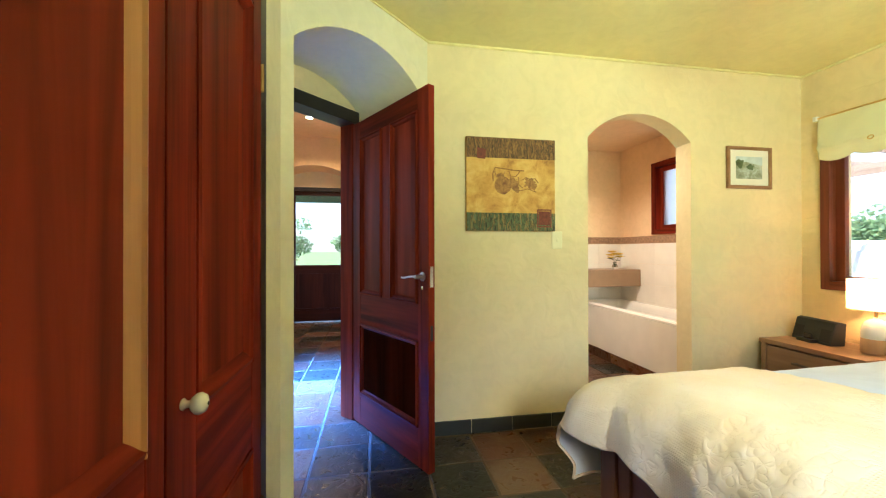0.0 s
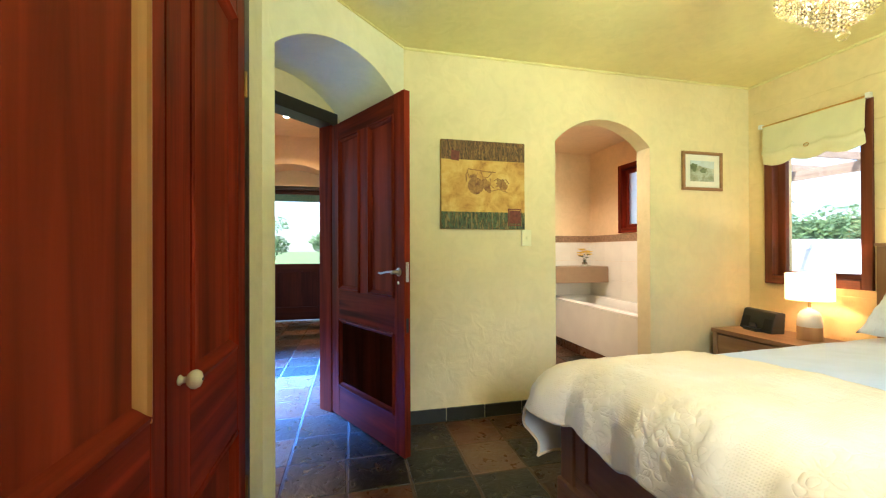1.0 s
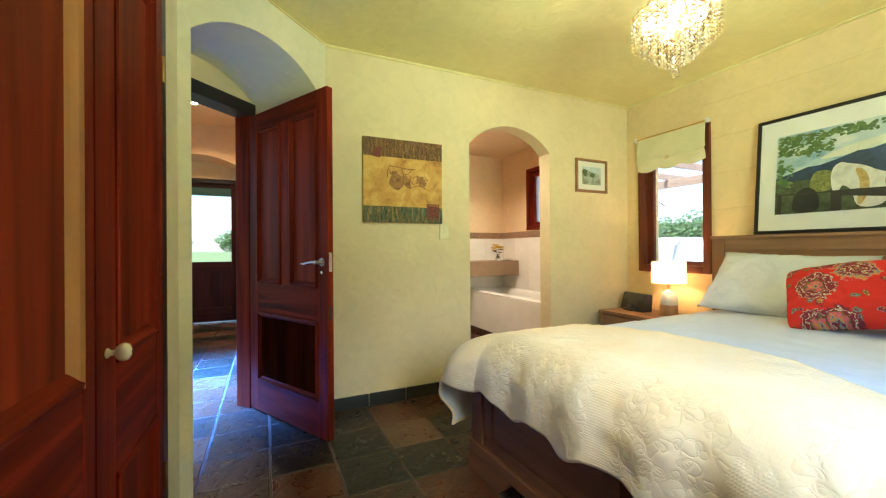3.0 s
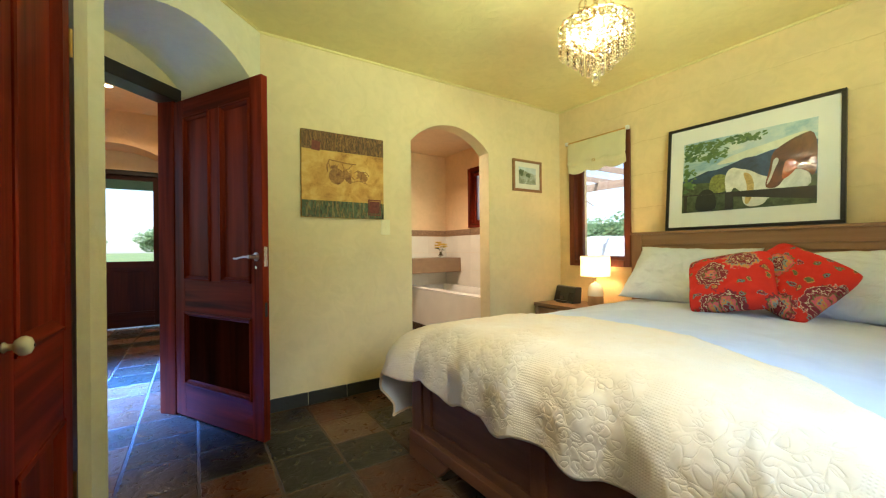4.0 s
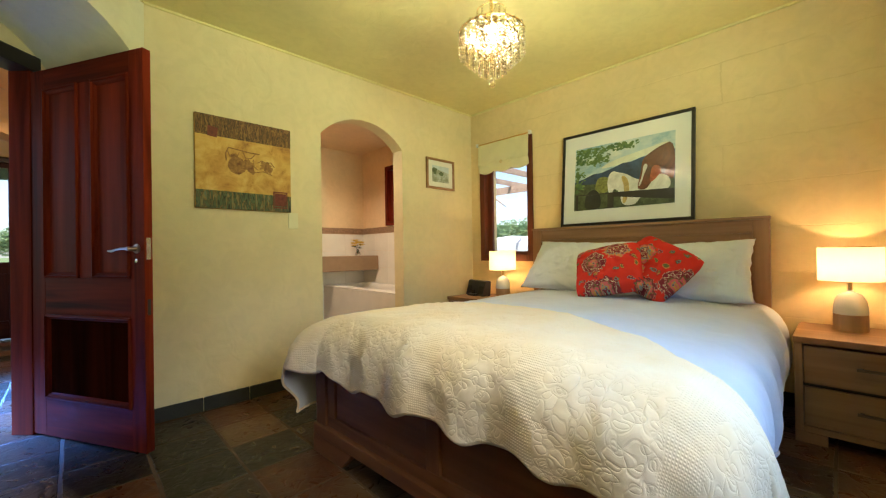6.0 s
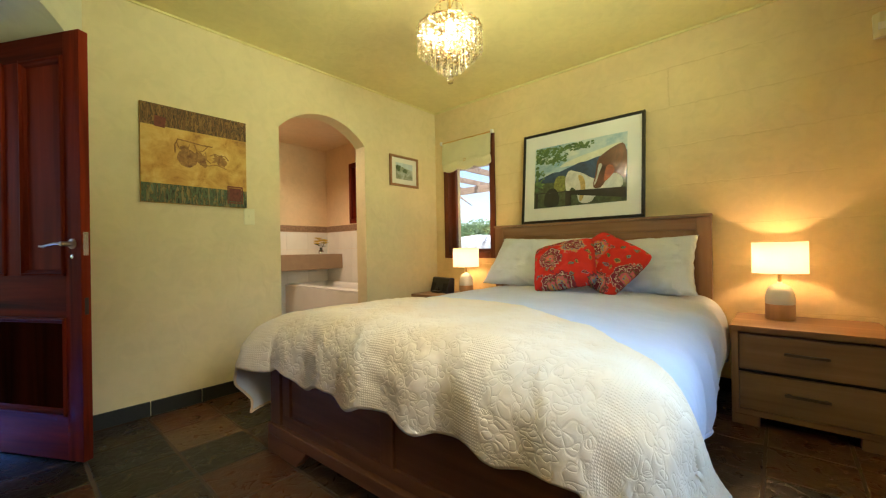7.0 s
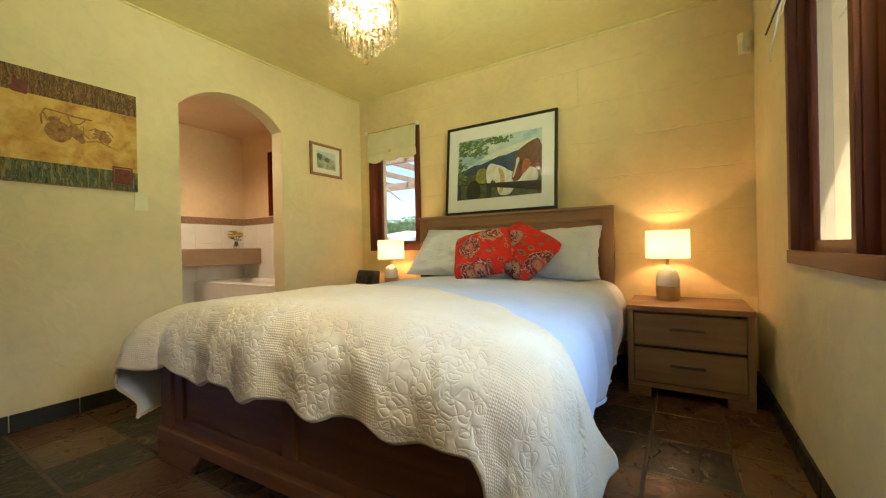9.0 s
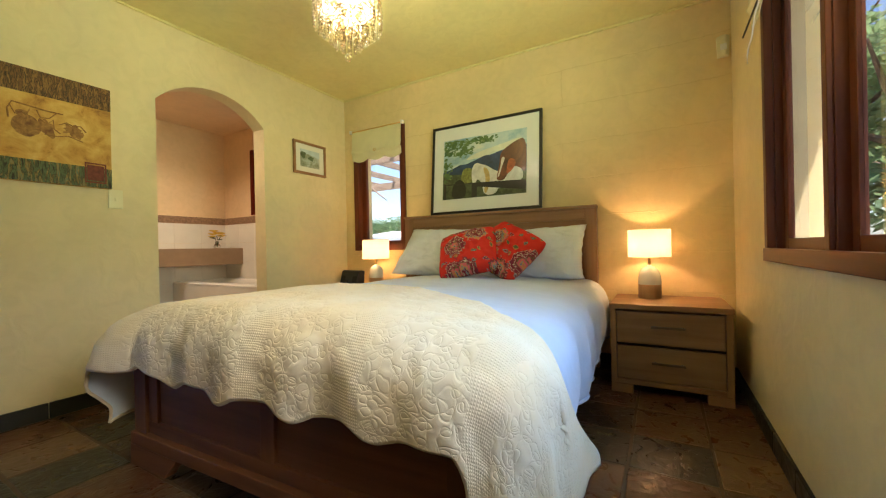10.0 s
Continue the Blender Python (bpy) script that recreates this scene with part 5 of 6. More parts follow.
def big_picture():
    lean = math.degrees(math.atan2(0.075, 0.80))
    p = thing("framed_picture", pose(3.145, 0.632, 1.1915, 0, 0, -90) @ pose(0, 0, 0, -lean, 0, 0), "large framed country print leaning on the headboard", "picture")
    W, H, F = 0.503, 0.80, 0.022
    for a in ((-W, W, H - F, H), (-W, W, 0, F), (-W, -W + F, F, H - F), (W - F, W, F, H - F)):
        boxpart("frame", (a[0], a[1], -0.022, 0.006, a[2], a[3]), plain("black_frame", (0.010, 0.008, 0.008), 0.3, relief=0.02), p, bevel=0.003)
    boxpart("mat", (-W + F, W - F, -0.012, -0.002, F, H - F), plain("white_mat", (0.78, 0.78, 0.74), 0.12, vary=0.02, relief=0.0), p, bevel=0)
    x0, x1, z0, z1 = -0.385, 0.380, 0.130, 0.665
    y = -0.0125
    boxpart("sky", (x0, x1, y - 0.001, y, z0, z1), stripes("print_sky", [(0.3, (0.10, 0.28, 0.46)), (0.48, (0.42, 0.56, 0.62)), (0.65, (0.74, 0.76, 0.68))], 3, (1, 1, 2), 0.3, 1.0), p, bevel=0)

    def lay(name, rings, colour, level, vary=0.3, scale=18, soft=0):
        bm = bmesh.new()
        for rg in rings:
            for _ in range(soft):
                rg = [q for (ax, az), (bx, bz) in zip(rg, rg[1:] + rg[:1]) for q in ((ax * 0.75 + bx * 0.25, az * 0.75 + bz * 0.25), (ax * 0.25 + bx * 0.75, az * 0.25 + bz * 0.75))]
            poly(bm, rg, y - 0.001 * level)
        part(name, bm, stripes("print_" + name, [(0.3, tuple(c * (1 - vary) for c in colour)), (0.7, tuple(c * (1 + vary) for c in colour))], scale, (1, 1, 1), 0.3, 1.0), p)

    def spot(u, v):
        return (x0 + u * (x1 - x0), z0 + v * (z1 - z0))

    def shape(*uv):
        return [spot(u, v) for u, v in uv]

    lay("cloud", [shape((0.25, 0.62), (0.45, 0.74), (0.70, 0.80), (0.95, 0.88), (0.93, 0.80), (0.70, 0.70), (0.45, 0.63))], (0.66, 0.68, 0.56), 1, 0.15, 10, 2)
    lay("hill", [shape((0.0, 0.36), (0.0, 0.46), (0.10, 0.50), (0.22, 0.56), (0.30, 0.56), (0.40, 0.60), (0.52, 0.66), (0.60, 0.66), (0.70, 0.70), (0.82, 0.72), (1.0, 0.74), (1.0, 0.30))], (0.022, 0.052, 0.125), 2, 0.6, 12)
    lay("meadow", [shape((0.0, 0.0), (1.0, 0.0), (1.0, 0.34), (0.5, 0.36), (0.2, 0.40), (0.0, 0.42))], (0.055, 0.075, 0.035), 3, 0.6, 30)
    bm = bmesh.new()
    r = random.Random(31)
    for k, (u, v, ru, rv, num) in enumerate(((0.13, 0.90, 0.13, 0.10, 60), (0.26, 0.78, 0.16, 0.09, 60), (0.50, 0.92, 0.13, 0.06, 45), (0.06, 0.78, 0.06, 0.12, 30), (0.34, 0.93, 0.16, 0.05, 40), (0.05, 0.46, 0.06, 0.18, 50))):
        for q in range(num):
            cu = min(max(u + ru * r.gauss(0, 0.5), 0.03), 0.97)
            cv = min(max(v + rv * r.gauss(0, 0.5), 0.05), 0.965)
            cx, cz = spot(cu, cv)
            blob(bm, cx, cz, r.uniform(0.010, 0.020), r.uniform(0.005, 0.010), y - 0.004 - 0.00001 * (q + 60 * k), 9, 0.8, q + k * 3.0, 0.0002, r.uniform(-0.6, 0.9))
    part("foliage", bm, stripes("print_foliage", [(0.3, (0.03, 0.085, 0.05)), (0.5, (0.09, 0.17, 0.045)), (0.7, (0.20, 0.29, 0.10))], 22, (1, 1, 1), 0.3, 1.0), p)
    lay("bush", [shape((0.23, 0.24), (0.40, 0.24), (0.39, 0.46), (0.32, 0.50), (0.25, 0.47))], (0.20, 0.21, 0.05), 5, 0.6, 45, 2)
    lay("pale_shape", [shape((0.385, 0.20), (0.42, 0.22), (0.44, 0.30), (0.50, 0.22), (0.52, 0.02), (0.66, 0.02), (0.70, 0.14), (0.96, 0.18), (0.97, 0.34), (0.88, 0.47), (0.80, 0.34), (0.66, 0.38), (0.56, 0.49), (0.47, 0.53), (0.43, 0.56), (0.385, 0.52), (0.365, 0.40))], (0.62, 0.62, 0.58), 6, 0.3, 11, 2)
    lay("straw_shape", [shape((0.50, 0.48), (0.57, 0.44), (0.60, 0.26), (0.56, 0.05), (0.52, 0.06), (0.55, 0.28))], (0.50, 0.36, 0.13), 7, 0.4, 40, 2)
    lay("brown_shape", [shape((0.665, 0.26), (0.70, 0.22), (0.76, 0.23), (0.80, 0.33), (0.86, 0.43), (0.93, 0.40), (1.0, 0.28), (1.0, 0.86), (0.88, 0.82), (0.78, 0.74), (0.71, 0.66), (0.70, 0.46))], (0.12, 0.035, 0.013), 7, 0.9, 8, 2)
    lay("rust_patch", [shape((0.78, 0.30), (0.84, 0.36), (0.89, 0.46), (0.87, 0.54), (0.81, 0.56), (0.79, 0.46))], (0.36, 0.085, 0.022), 8, 0.4, 25, 2)
    lay("white_blaze", [shape((0.675, 0.27), (0.70, 0.29), (0.735, 0.46), (0.765, 0.56), (0.745, 0.60), (0.72, 0.56), (0.715, 0.44))], (0.60, 0.57, 0.52), 8, 0.2, 30, 2)
    lay("dark_shape", [shape((0.12, 0.0), (0.13, 0.20), (0.18, 0.30), (0.24, 0.31), (0.29, 0.24), (0.31, 0.08), (0.28, 0.0))], (0.010, 0.012, 0.014), 7, 0.4, 18, 2)
    lay("fence", [shape((0.43, 0.17), (1.0, 0.05), (1.0, 0.20), (0.43, 0.235)), shape((0.375, 0.0), (0.44, 0.0), (0.44, 0.235), (0.375, 0.235)), shape((0.0, 0.235), (0.0, 0.25), (0.375, 0.235), (0.375, 0.22)), shape((0.02, 0.0), (0.05, 0.0), (0.05, 0.24), (0.02, 0.24))], (0.022, 0.018, 0.018), 9)


big_picture()

# ---- small fixtures ----
sw = thing("light_switch", pose(1.232, CY - 0.0005, 1.242), "ivory plastic light switch plate on the wall", "switch")
boxpart("plate", (-0.037, 0.037, -0.010, 0, -0.058, 0.058), PLASTIC, sw, bevel=0.004)
boxpart("rocker", (-0.006, 0.006, -0.015, -0.009, -0.010, 0.010), PLASTIC, sw, bevel=0.002)
sn = thing("wall_sensor", pose(3.249, SY + 0.045, 2.16), "white plastic alarm sensor in the wall corner", "sensor")
bm = bmesh.new()
ring = [(0, -0.036), (0, 0.036), (-0.028, 0.036), (-0.05, 0.012), (-0.05, -0.012), (-0.028, -0.036)]
prism(bm, [(x * 0.8, q * 0.85, -0.068) for x, q in ring], [(x, q, 0.062) for x, q in ring])
part("housing", bm, PLASTIC, sn, bevel=0.006)
boxpart("lens", (-0.052, -0.046, -0.018, 0.018, -0.035, 0.005), WHITE, sn, bevel=0.004)

# ---- blinds ----
BLIND = cloth("cream_blind_cloth", (0.74, 0.69, 0.42), wrinkle=0.15)


def blind(name, m, width, drop, scallops, label):
    b = thing(name, m, label, "blind")

    def at(u, v):
        yy = -width / 2 + u * width
        low = -drop - 0.028 * abs(math.sin(math.pi * scallops * u)) + 0.012
        z = low * v
        x = -0.012 - 0.010 * math.sin(v * math.pi) - 0.012 * math.exp(-((v - 0.72) / 0.05) ** 2) + 0.003 * math.sin(u * 19)
        return Vector((x, yy, z))
    bm = bmesh.new()
    sheet(bm, at, 72, 40)
    f = part("fabric", bm, BLIND, b, "cream cotton with a scalloped hem", smooth="all")
    sol = f.modifiers.new("thickness", "SOLIDIFY")
    sol.thickness = 0.003
    bm = bmesh.new()
    tube(bm, [(-0.012, -width / 2 - 0.02, 0.004), (-0.012, width / 2 + 0.015, 0.004)], 0.007, 8)
    part("rod", bm, BRASS, b)
    for y in (-width / 2 - 0.018, width / 2 + 0.012):
        boxpart("bracket", (-0.03, 0.0, y - 0.012, y + 0.012, -0.012, 0.022), WHITE, b)
    bm = bmesh.new()
    tube(bm, [(-0.036 + 0.004 * math.cos(i * 0.52), 0.018 * math.cos(i * 0.52), -drop * 0.72 + 0.012 * math.sin(i * 0.52)) for i in range(13)], 0.003, 6)
    part("bow", bm, BRASS, b, "small gold bow")
    return b


blind("roman_blind", pose(3.226, 1.825, 2.125), 0.63, 0.305, 3, "cream roman blind half raised with scalloped hem")
b3 = blind("roman_blind", pose(1.33, SY + 0.024, 2.16, 0, 0, -90), 2.14, 0.30, 9, "wide cream roman blind raised high on the window")
bm = bmesh.new()
tube(bm, [(-0.045, -1.07, -0.33), (-0.045, 1.06, -0.33)], 0.004, 6)
part("bottom_rod", bm, DARK, b3)
bm = bmesh.new()
tube(bm, [(-0.05, 0.60 + 0.028 * i, -0.30 - 0.014 * i + 0.012 * math.sin(i * 1.3)) for i in range(13)] + [(-0.05, 0.93, -0.50)], 0.003, 6)
part("cord", bm, WHITE, b3, "looped white blind cord", smooth=True)

# ---- chandelier ----
CRYSTAL = plain("cut_crystal", (0.96, 0.90, 0.78), 0.08, vary=0.03, relief=0.0, spec=0.8)
for n in CRYSTAL.node_tree.nodes:
    if n.type == "BSDF_PRINCIPLED":
        n.inputs["Transmission Weight"].default_value = 1.0
        n.inputs["IOR"].default_value = 1.5
cnt = CRYSTAL.node_tree
see = add(cnt, "ShaderNodeBsdfTransparent", Color=(1.0, 0.95, 0.85, 1))
cmix = cnt.nodes.new("ShaderNodeMixShader")
cmix.inputs["Fac"].default_value = 0.35
cnt.links.new(cnt.nodes["Principled BSDF"].outputs["BSDF"], cmix.inputs[1])
cnt.links.new(see.outputs["BSDF"], cmix.inputs[2])
cnt.links.new(cmix.outputs["Shader"], cnt.nodes["Material Output"].inputs["Surface"])
CHX, CHY = 1.645, 0.70
ch = thing("chandelier", pose(CHX, CHY, CH), "lit gold chandelier with tiers of crystal bead strands", "chandelier")
bm = bmesh.new()
lathe(bm, [(0.055, 0.0), (0.055, -0.012), (0.02, -0.03), (0.008, -0.035), (0.008, -0.24), (0.022, -0.25), (0.026, -0.27), (0.014, -0.29), (0.010, -0.34), (0.006, -0.50)], 24)
part("rod", bm, BRASS, ch, "gold rod and ceiling rose", smooth=True)
TIERS = ((0.169, -0.350, 7, 28), (0.136, -0.380, 7, 23), (0.103, -0.410, 7, 18), (0.070, -0.445, 7, 13), (0.036, -0.480, 6, 7))
for r, z, _, _ in TIERS:
    bm = bmesh.new()
    tube(bm, [(r * math.cos(i * math.pi / 18), r * math.sin(i * math.pi / 18), z) for i in range(37)], 0.004, 6)
    for k in range(4):
        a = k * math.pi / 2 + 0.4
        tube(bm, [(0.004 * math.cos(a), 0.004 * math.sin(a), z + 0.02), (r * math.cos(a), r * math.sin(a), z)], 0.0025, 5)
    part("ring", bm, BRASS, ch, "gold ring")


def strand_mesh(pts, r):
    """A string of faceted beads, necked between one bead and the next."""
    bm = bmesh.new()
    pts = [Vector(p) for p in pts]
    line, radii = [], []
    for k, p in enumerate(pts):
        q = pts[k + 1] if k + 1 < len(pts) else p + (p - pts[k - 1])
        for f, g in ((-0.46, 0.12), (-0.26, 0.78), (0.0, 1.0), (0.26, 0.78), (0.46, 0.12)):
            line.append(p + (q - p) * f)
            radii.append(r * g)
    tube(bm, line, radii, 6)
    me = bpy.data.meshes.new("strand")
    bm.to_mesh(me)
    bm.free()
    me.materials.append(CRYSTAL)
    return me


for r, z, count, num in TIERS:
    me = strand_mesh([(0, 0, -0.006 - 0.0185 * i) for i in range(count)], 0.0090)
    for k in range(num):
        a = 2 * math.pi * (k + 0.5 * (num % 2)) / num
        o = new("strand", me)
        o.parent = ch
        o.matrix_basis = pose(r * math.cos(a), r * math.sin(a), z, 0, 0, math.degrees(a))
bm = bmesh.new()
tube(bm, [(0.075 * math.cos(i * math.pi / 12), 0.075 * math.sin(i * math.pi / 12), -0.235) for i in range(25)], 0.0025, 6)
for k in range(3):
    tube(bm, [(0.01 * math.cos(k * 2.094), 0.01 * math.sin(k * 2.094), -0.25), (0.075 * math.cos(k * 2.094), 0.075 * math.sin(k * 2.094), -0.235)], 0.002, 5)
part("ring", bm, BRASS, ch)
swag = strand_mesh([(0.045 + 0.124 * i / 8, 0, -0.318 - 0.030 * (i / 8) ** 2) for i in range(9)], 0.0085)
for k in range(18):
    o = new("strand", swag)
    o.parent = ch
    o.matrix_basis = pose(0, 0, 0, 0, 0, k * 20)
short = strand_mesh([(0, 0, -0.006 - 0.0155 * i) for i in range(5)], 0.0070)
for k in range(10):
    a = k * math.pi / 5
    o = new("strand", short)
    o.parent = ch
    o.matrix_basis = pose(0.075 * math.cos(a), 0.075 * math.sin(a), -0.237)
bm = bmesh.new()
lathe(bm, [(0.0, -0.02), (0.012, -0.016), (0.019, 0.0), (0.012, 0.016), (0.0, 0.02)], 14, (0, 0, -0.620), caps=False)
part("crystal_ball", bm, CRYSTAL, ch, "clear crystal ball", smooth="all")
CH_BULB = glow("chandelier_bulb", (1.0, 0.88, 0.66), 14.0)
for k in range(4):
    a = k * math.pi / 2 + 0.75
    bm = bmesh.new()
    lathe(bm, [(0.0, -0.022), (0.016, -0.012), (0.020, 0.0), (0.014, 0.018), (0.004, 0.034), (0.0, 0.036)], 14, (0.095 * math.cos(a), 0.095 * math.sin(a), -0.385), caps=False)
    part("bulb", bm, CH_BULB, ch, smooth="all")
lamp("chandelier_light", "POINT", pose(CHX, CHY, CH - 0.385), 8, (1.0, 0.84, 0.60), 0.02)

# ---- bathroom things ----
TILE_W = plain("white_glazed_tile", (0.78, 0.75, 0.68), 0.18, vary=0.04, scale=5, relief=0.02, fine=40)
TILE_B = plain("brown_border_tile", (0.28, 0.17, 0.10), 0.4, vary=0.3, scale=40, relief=0.2)
LEDGE = plain("brown_ledge_paint", (0.30, 0.20, 0.12), 0.5, vary=0.08)
TUB = plain("white_acrylic", (0.84, 0.82, 0.78), 0.12, vary=0.02, relief=0.0)


def tiles_on(name, label, material, origin, axis, n_along, n_up, w, h, face, thick=0.008):
    """A field of tiles; axis x or y; face is the way that they stand proud."""
    base = tagged(new(name), label, "tiles", kind="structure")
    bm = bmesh.new()
    if axis == "y":
        box(bm, 0, face * thick, 0.0008, w - 0.0008, 0.0008, h - 0.0008)
    else:
        box(bm, 0.0008, w - 0.0008, 0, face * thick, 0.0008, h - 0.0008)
    bmesh.ops.recalc_face_normals(bm, faces=bm.faces[:])
    me = bpy.data.meshes.new("tile")
    bm.to_mesh(me)
    bm.free()
    me.materials.append(material)
    for i in range(n_along):
        for j in range(n_up):
            t = new("tile", me)
            t.parent = base
            t.location = (origin[0] + (i * w if axis == "x" else 0), origin[1] + (i * w if axis == "y" else 0), origin[2] + j * h)
    return base


tiles_on("wall_tiles", "white glazed wall tiles above the bath", TILE_W, (BX - 0.001, 2.44, 0.55), "y", 6, 3, 0.302, 0.234, -1)
tiles_on("wall_tiles", "white glazed wall tiles beside the ledge", TILE_W, (1.28, BY - 0.001, 0.082), "x", 6, 5, 0.302, 0.234, -1)
tiles_on("border_tiles", "brown border tiles above the white tiling", TILE_B, (BX - 0.001, 2.44, 1.253), "y", 6, 1, 0.302, 0.085, -1, 0.010)
tiles_on("border_tiles", "brown border tiles above the white tiling", TILE_B, (1.28, BY - 0.001, 1.253), "x", 6, 1, 0.302, 0.085, -1, 0.010)
bm = bmesh.new()
box(bm, 1.50, BX - 0.012, 3.875, BY - 0.012, 0.755, 0.950)
struct("ledge", bm, LEDGE, "brown painted ledge over the end of the bath", "ledge", 0.006)
tub = thing("bathtub", pose(2.47, 2.425, 0), "white built-in bathtub with a plain white front", "bathtub")
TW, TL = BX - 2.47 - 0.013, BY - 0.014 - 2.425


def bowl(u, v):
    x, y = u * TW, v * TL
    ex, ey = min(u, 1 - u) * TW, min(v, 1 - v) * TL
    e = min(ex, ey)
    k = max(0.0, min(1.0, (e - 0.075) / 0.10))
    k = k * k * (3 - 2 * k)
    lip = 0.012 * math.exp(-((e - 0.05) / 0.03) ** 2)
    return Vector((x, y, 0.565 + lip - 0.36 * k))


bm = bmesh.new()
sheet(bm, bowl, 40, 60)
part("basin", bm, TUB, tub, "white bath basin", smooth="all")
boxpart("rim", (-0.012, 0.03, 0, TL, 0.545, 0.568), TUB, tub, bevel=0.008)
boxpart("front_panel", (-0.010, 0.0, 0.001, TL - 0.001, 0.098, 0.544), TILE_W, tub, "plain white front panel", bevel=0.002)
for i in range(5):
    boxpart("base_tile", (-0.014, 0.0, i * TL / 5 + 0.002, (i + 1) * TL / 5 - 0.002, 0.0, 0.095), SLATE, tub, bevel=0.001)

va = thing("flower_vase", pose(2.84, 4.0, 0.951), "small glass vase of yellow roses on the ledge", "vase")
bm = bmesh.new()
lathe(bm, [(0.022, 0), (0.032, 0.006), (0.036, 0.025), (0.028, 0.045), (0.016, 0.062), (0.018, 0.075), (0.024, 0.082)], 24)
part("vase", bm, glass("vase_glass", (0.95, 0.97, 0.95)), va, "clear glass vase", smooth=True)
PETAL = plain("yellow_petals", (0.85, 0.60, 0.06), 0.6, vary=0.2, scale=60)
LEAF = plain("rose_leaf", (0.045, 0.075, 0.020), 0.5, vary=0.3, scale=50)
for k, (dx, dy, dz, r) in enumerate(((-0.05, 0, 0.175, 0.050), (0.0, -0.03, 0.19, 0.056), (0.055, 0.01, 0.185, 0.052), (0.03, -0.04, 0.155, 0.046), (-0.025, 0.02, 0.215, 0.048), (-0.07, -0.02, 0.145, 0.040))):
    bm = bmesh.new()
    for q in range(11):
        a, t = q * 2.399, 0.5 + 0.8 * q / 11
        ca, sa = math.cos(a), math.sin(a)
        ring = [bm.verts.new((dx + r * t * (ca * f - sa * g), dy + r * t * (sa * f + ca * g), dz + r * h)) for f, g, h in ((0.15, -0.25, -0.35), (0.75, -0.5, 0.1), (1.0, 0.0, 0.32 - 0.3 * t), (0.75, 0.5, 0.1), (0.15, 0.25, -0.35))]
        bm.faces.new(ring)
    part("rose", bm, PETAL, va, "yellow rose head")
bm = bmesh.new()
for k in range(6):
    a = k * 1.05
    tube(bm, [(0, 0, 0.02), (0.012 * math.cos(a), 0.012 * math.sin(a), 0.085), (0.05 * math.cos(a), 0.04 * math.sin(a), 0.15)], 0.0022, 5)
part("stems", bm, LEAF, va)
for k in range(9):
    a = k * 0.71
    bm = bmesh.new()
    c, sn_ = math.cos(a), math.sin(a)
    L = 0.05 + 0.02 * (k % 3)
    z = 0.10 + 0.006 * k
    pts = [(0.02, 0, 0), (0.02 + L * 0.5, 0.016, 0.012), (0.02 + L, 0, 0.002), (0.02 + L * 0.5, -0.016, 0.012)]
    bm.faces.new([bm.verts.new((x * c - y * sn_, x * sn_ + y * c, z + h)) for x, y, h in pts])
    part("leaf", bm, LEAF, va)

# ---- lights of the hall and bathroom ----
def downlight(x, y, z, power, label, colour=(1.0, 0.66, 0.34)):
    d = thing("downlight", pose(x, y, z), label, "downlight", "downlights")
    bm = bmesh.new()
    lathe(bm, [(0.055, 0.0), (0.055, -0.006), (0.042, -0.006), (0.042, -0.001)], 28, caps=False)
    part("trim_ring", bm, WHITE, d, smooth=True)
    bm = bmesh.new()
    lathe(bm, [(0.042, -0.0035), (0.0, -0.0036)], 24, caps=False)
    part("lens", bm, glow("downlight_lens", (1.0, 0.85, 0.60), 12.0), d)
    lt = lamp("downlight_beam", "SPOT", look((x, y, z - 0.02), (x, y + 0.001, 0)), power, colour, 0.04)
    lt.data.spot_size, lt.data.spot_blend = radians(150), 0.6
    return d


downlight(-0.80, 5.05, 2.90, 30, "lit round downlight in the hall ceiling")
# this fixture is unseen, added to give the bathroom its warm light
downlight(1.75, 3.20, 2.42, 44, "unseen downlight added for the bathroom's warm light", (1.0, 0.76, 0.48))


# ---- outside ----
LAWN = plain("sunlit_lawn", (0.10, 0.14, 0.035), 0.9, vary=0.35, scale=3, relief=0.5, fine=60)
PAVING = plain("pale_paving", (0.46, 0.42, 0.36), 0.85, vary=0.15, scale=4, relief=0.3, fine=50)
FOLIAGE = plain("hedge_leaf", (0.11, 0.18, 0.09), 0.45, vary=0.5, scale=6, relief=0.0)
fnt = FOLIAGE.node_tree
through_leaf = add(fnt, "ShaderNodeBsdfTranslucent", Color=(0.34, 0.46, 0.20, 1))
leaf_mix = fnt.nodes.new("ShaderNodeMixShader")
leaf_mix.inputs["Fac"].default_value = 0.5
fnt.links.new(fnt.nodes["Principled BSDF"].outputs["BSDF"], leaf_mix.inputs[1])
fnt.links.new(through_leaf.outputs["BSDF"], leaf_mix.inputs[2])
fnt.links.new(leaf_mix.outputs["Shader"], fnt.nodes["Material Output"].inputs["Surface"])
BARK = plain("bark", (0.10, 0.075, 0.05), 0.9, vary=0.3, scale=20, relief=0.5, fine=40)
OUT_WALL = plaster("outside_render", (0.70, 0.58, 0.27))
BEAM = wood("weathered_beam", (0.24, 0.16, 0.10), (0.42, 0.30, 0.20), "y", 0.7)

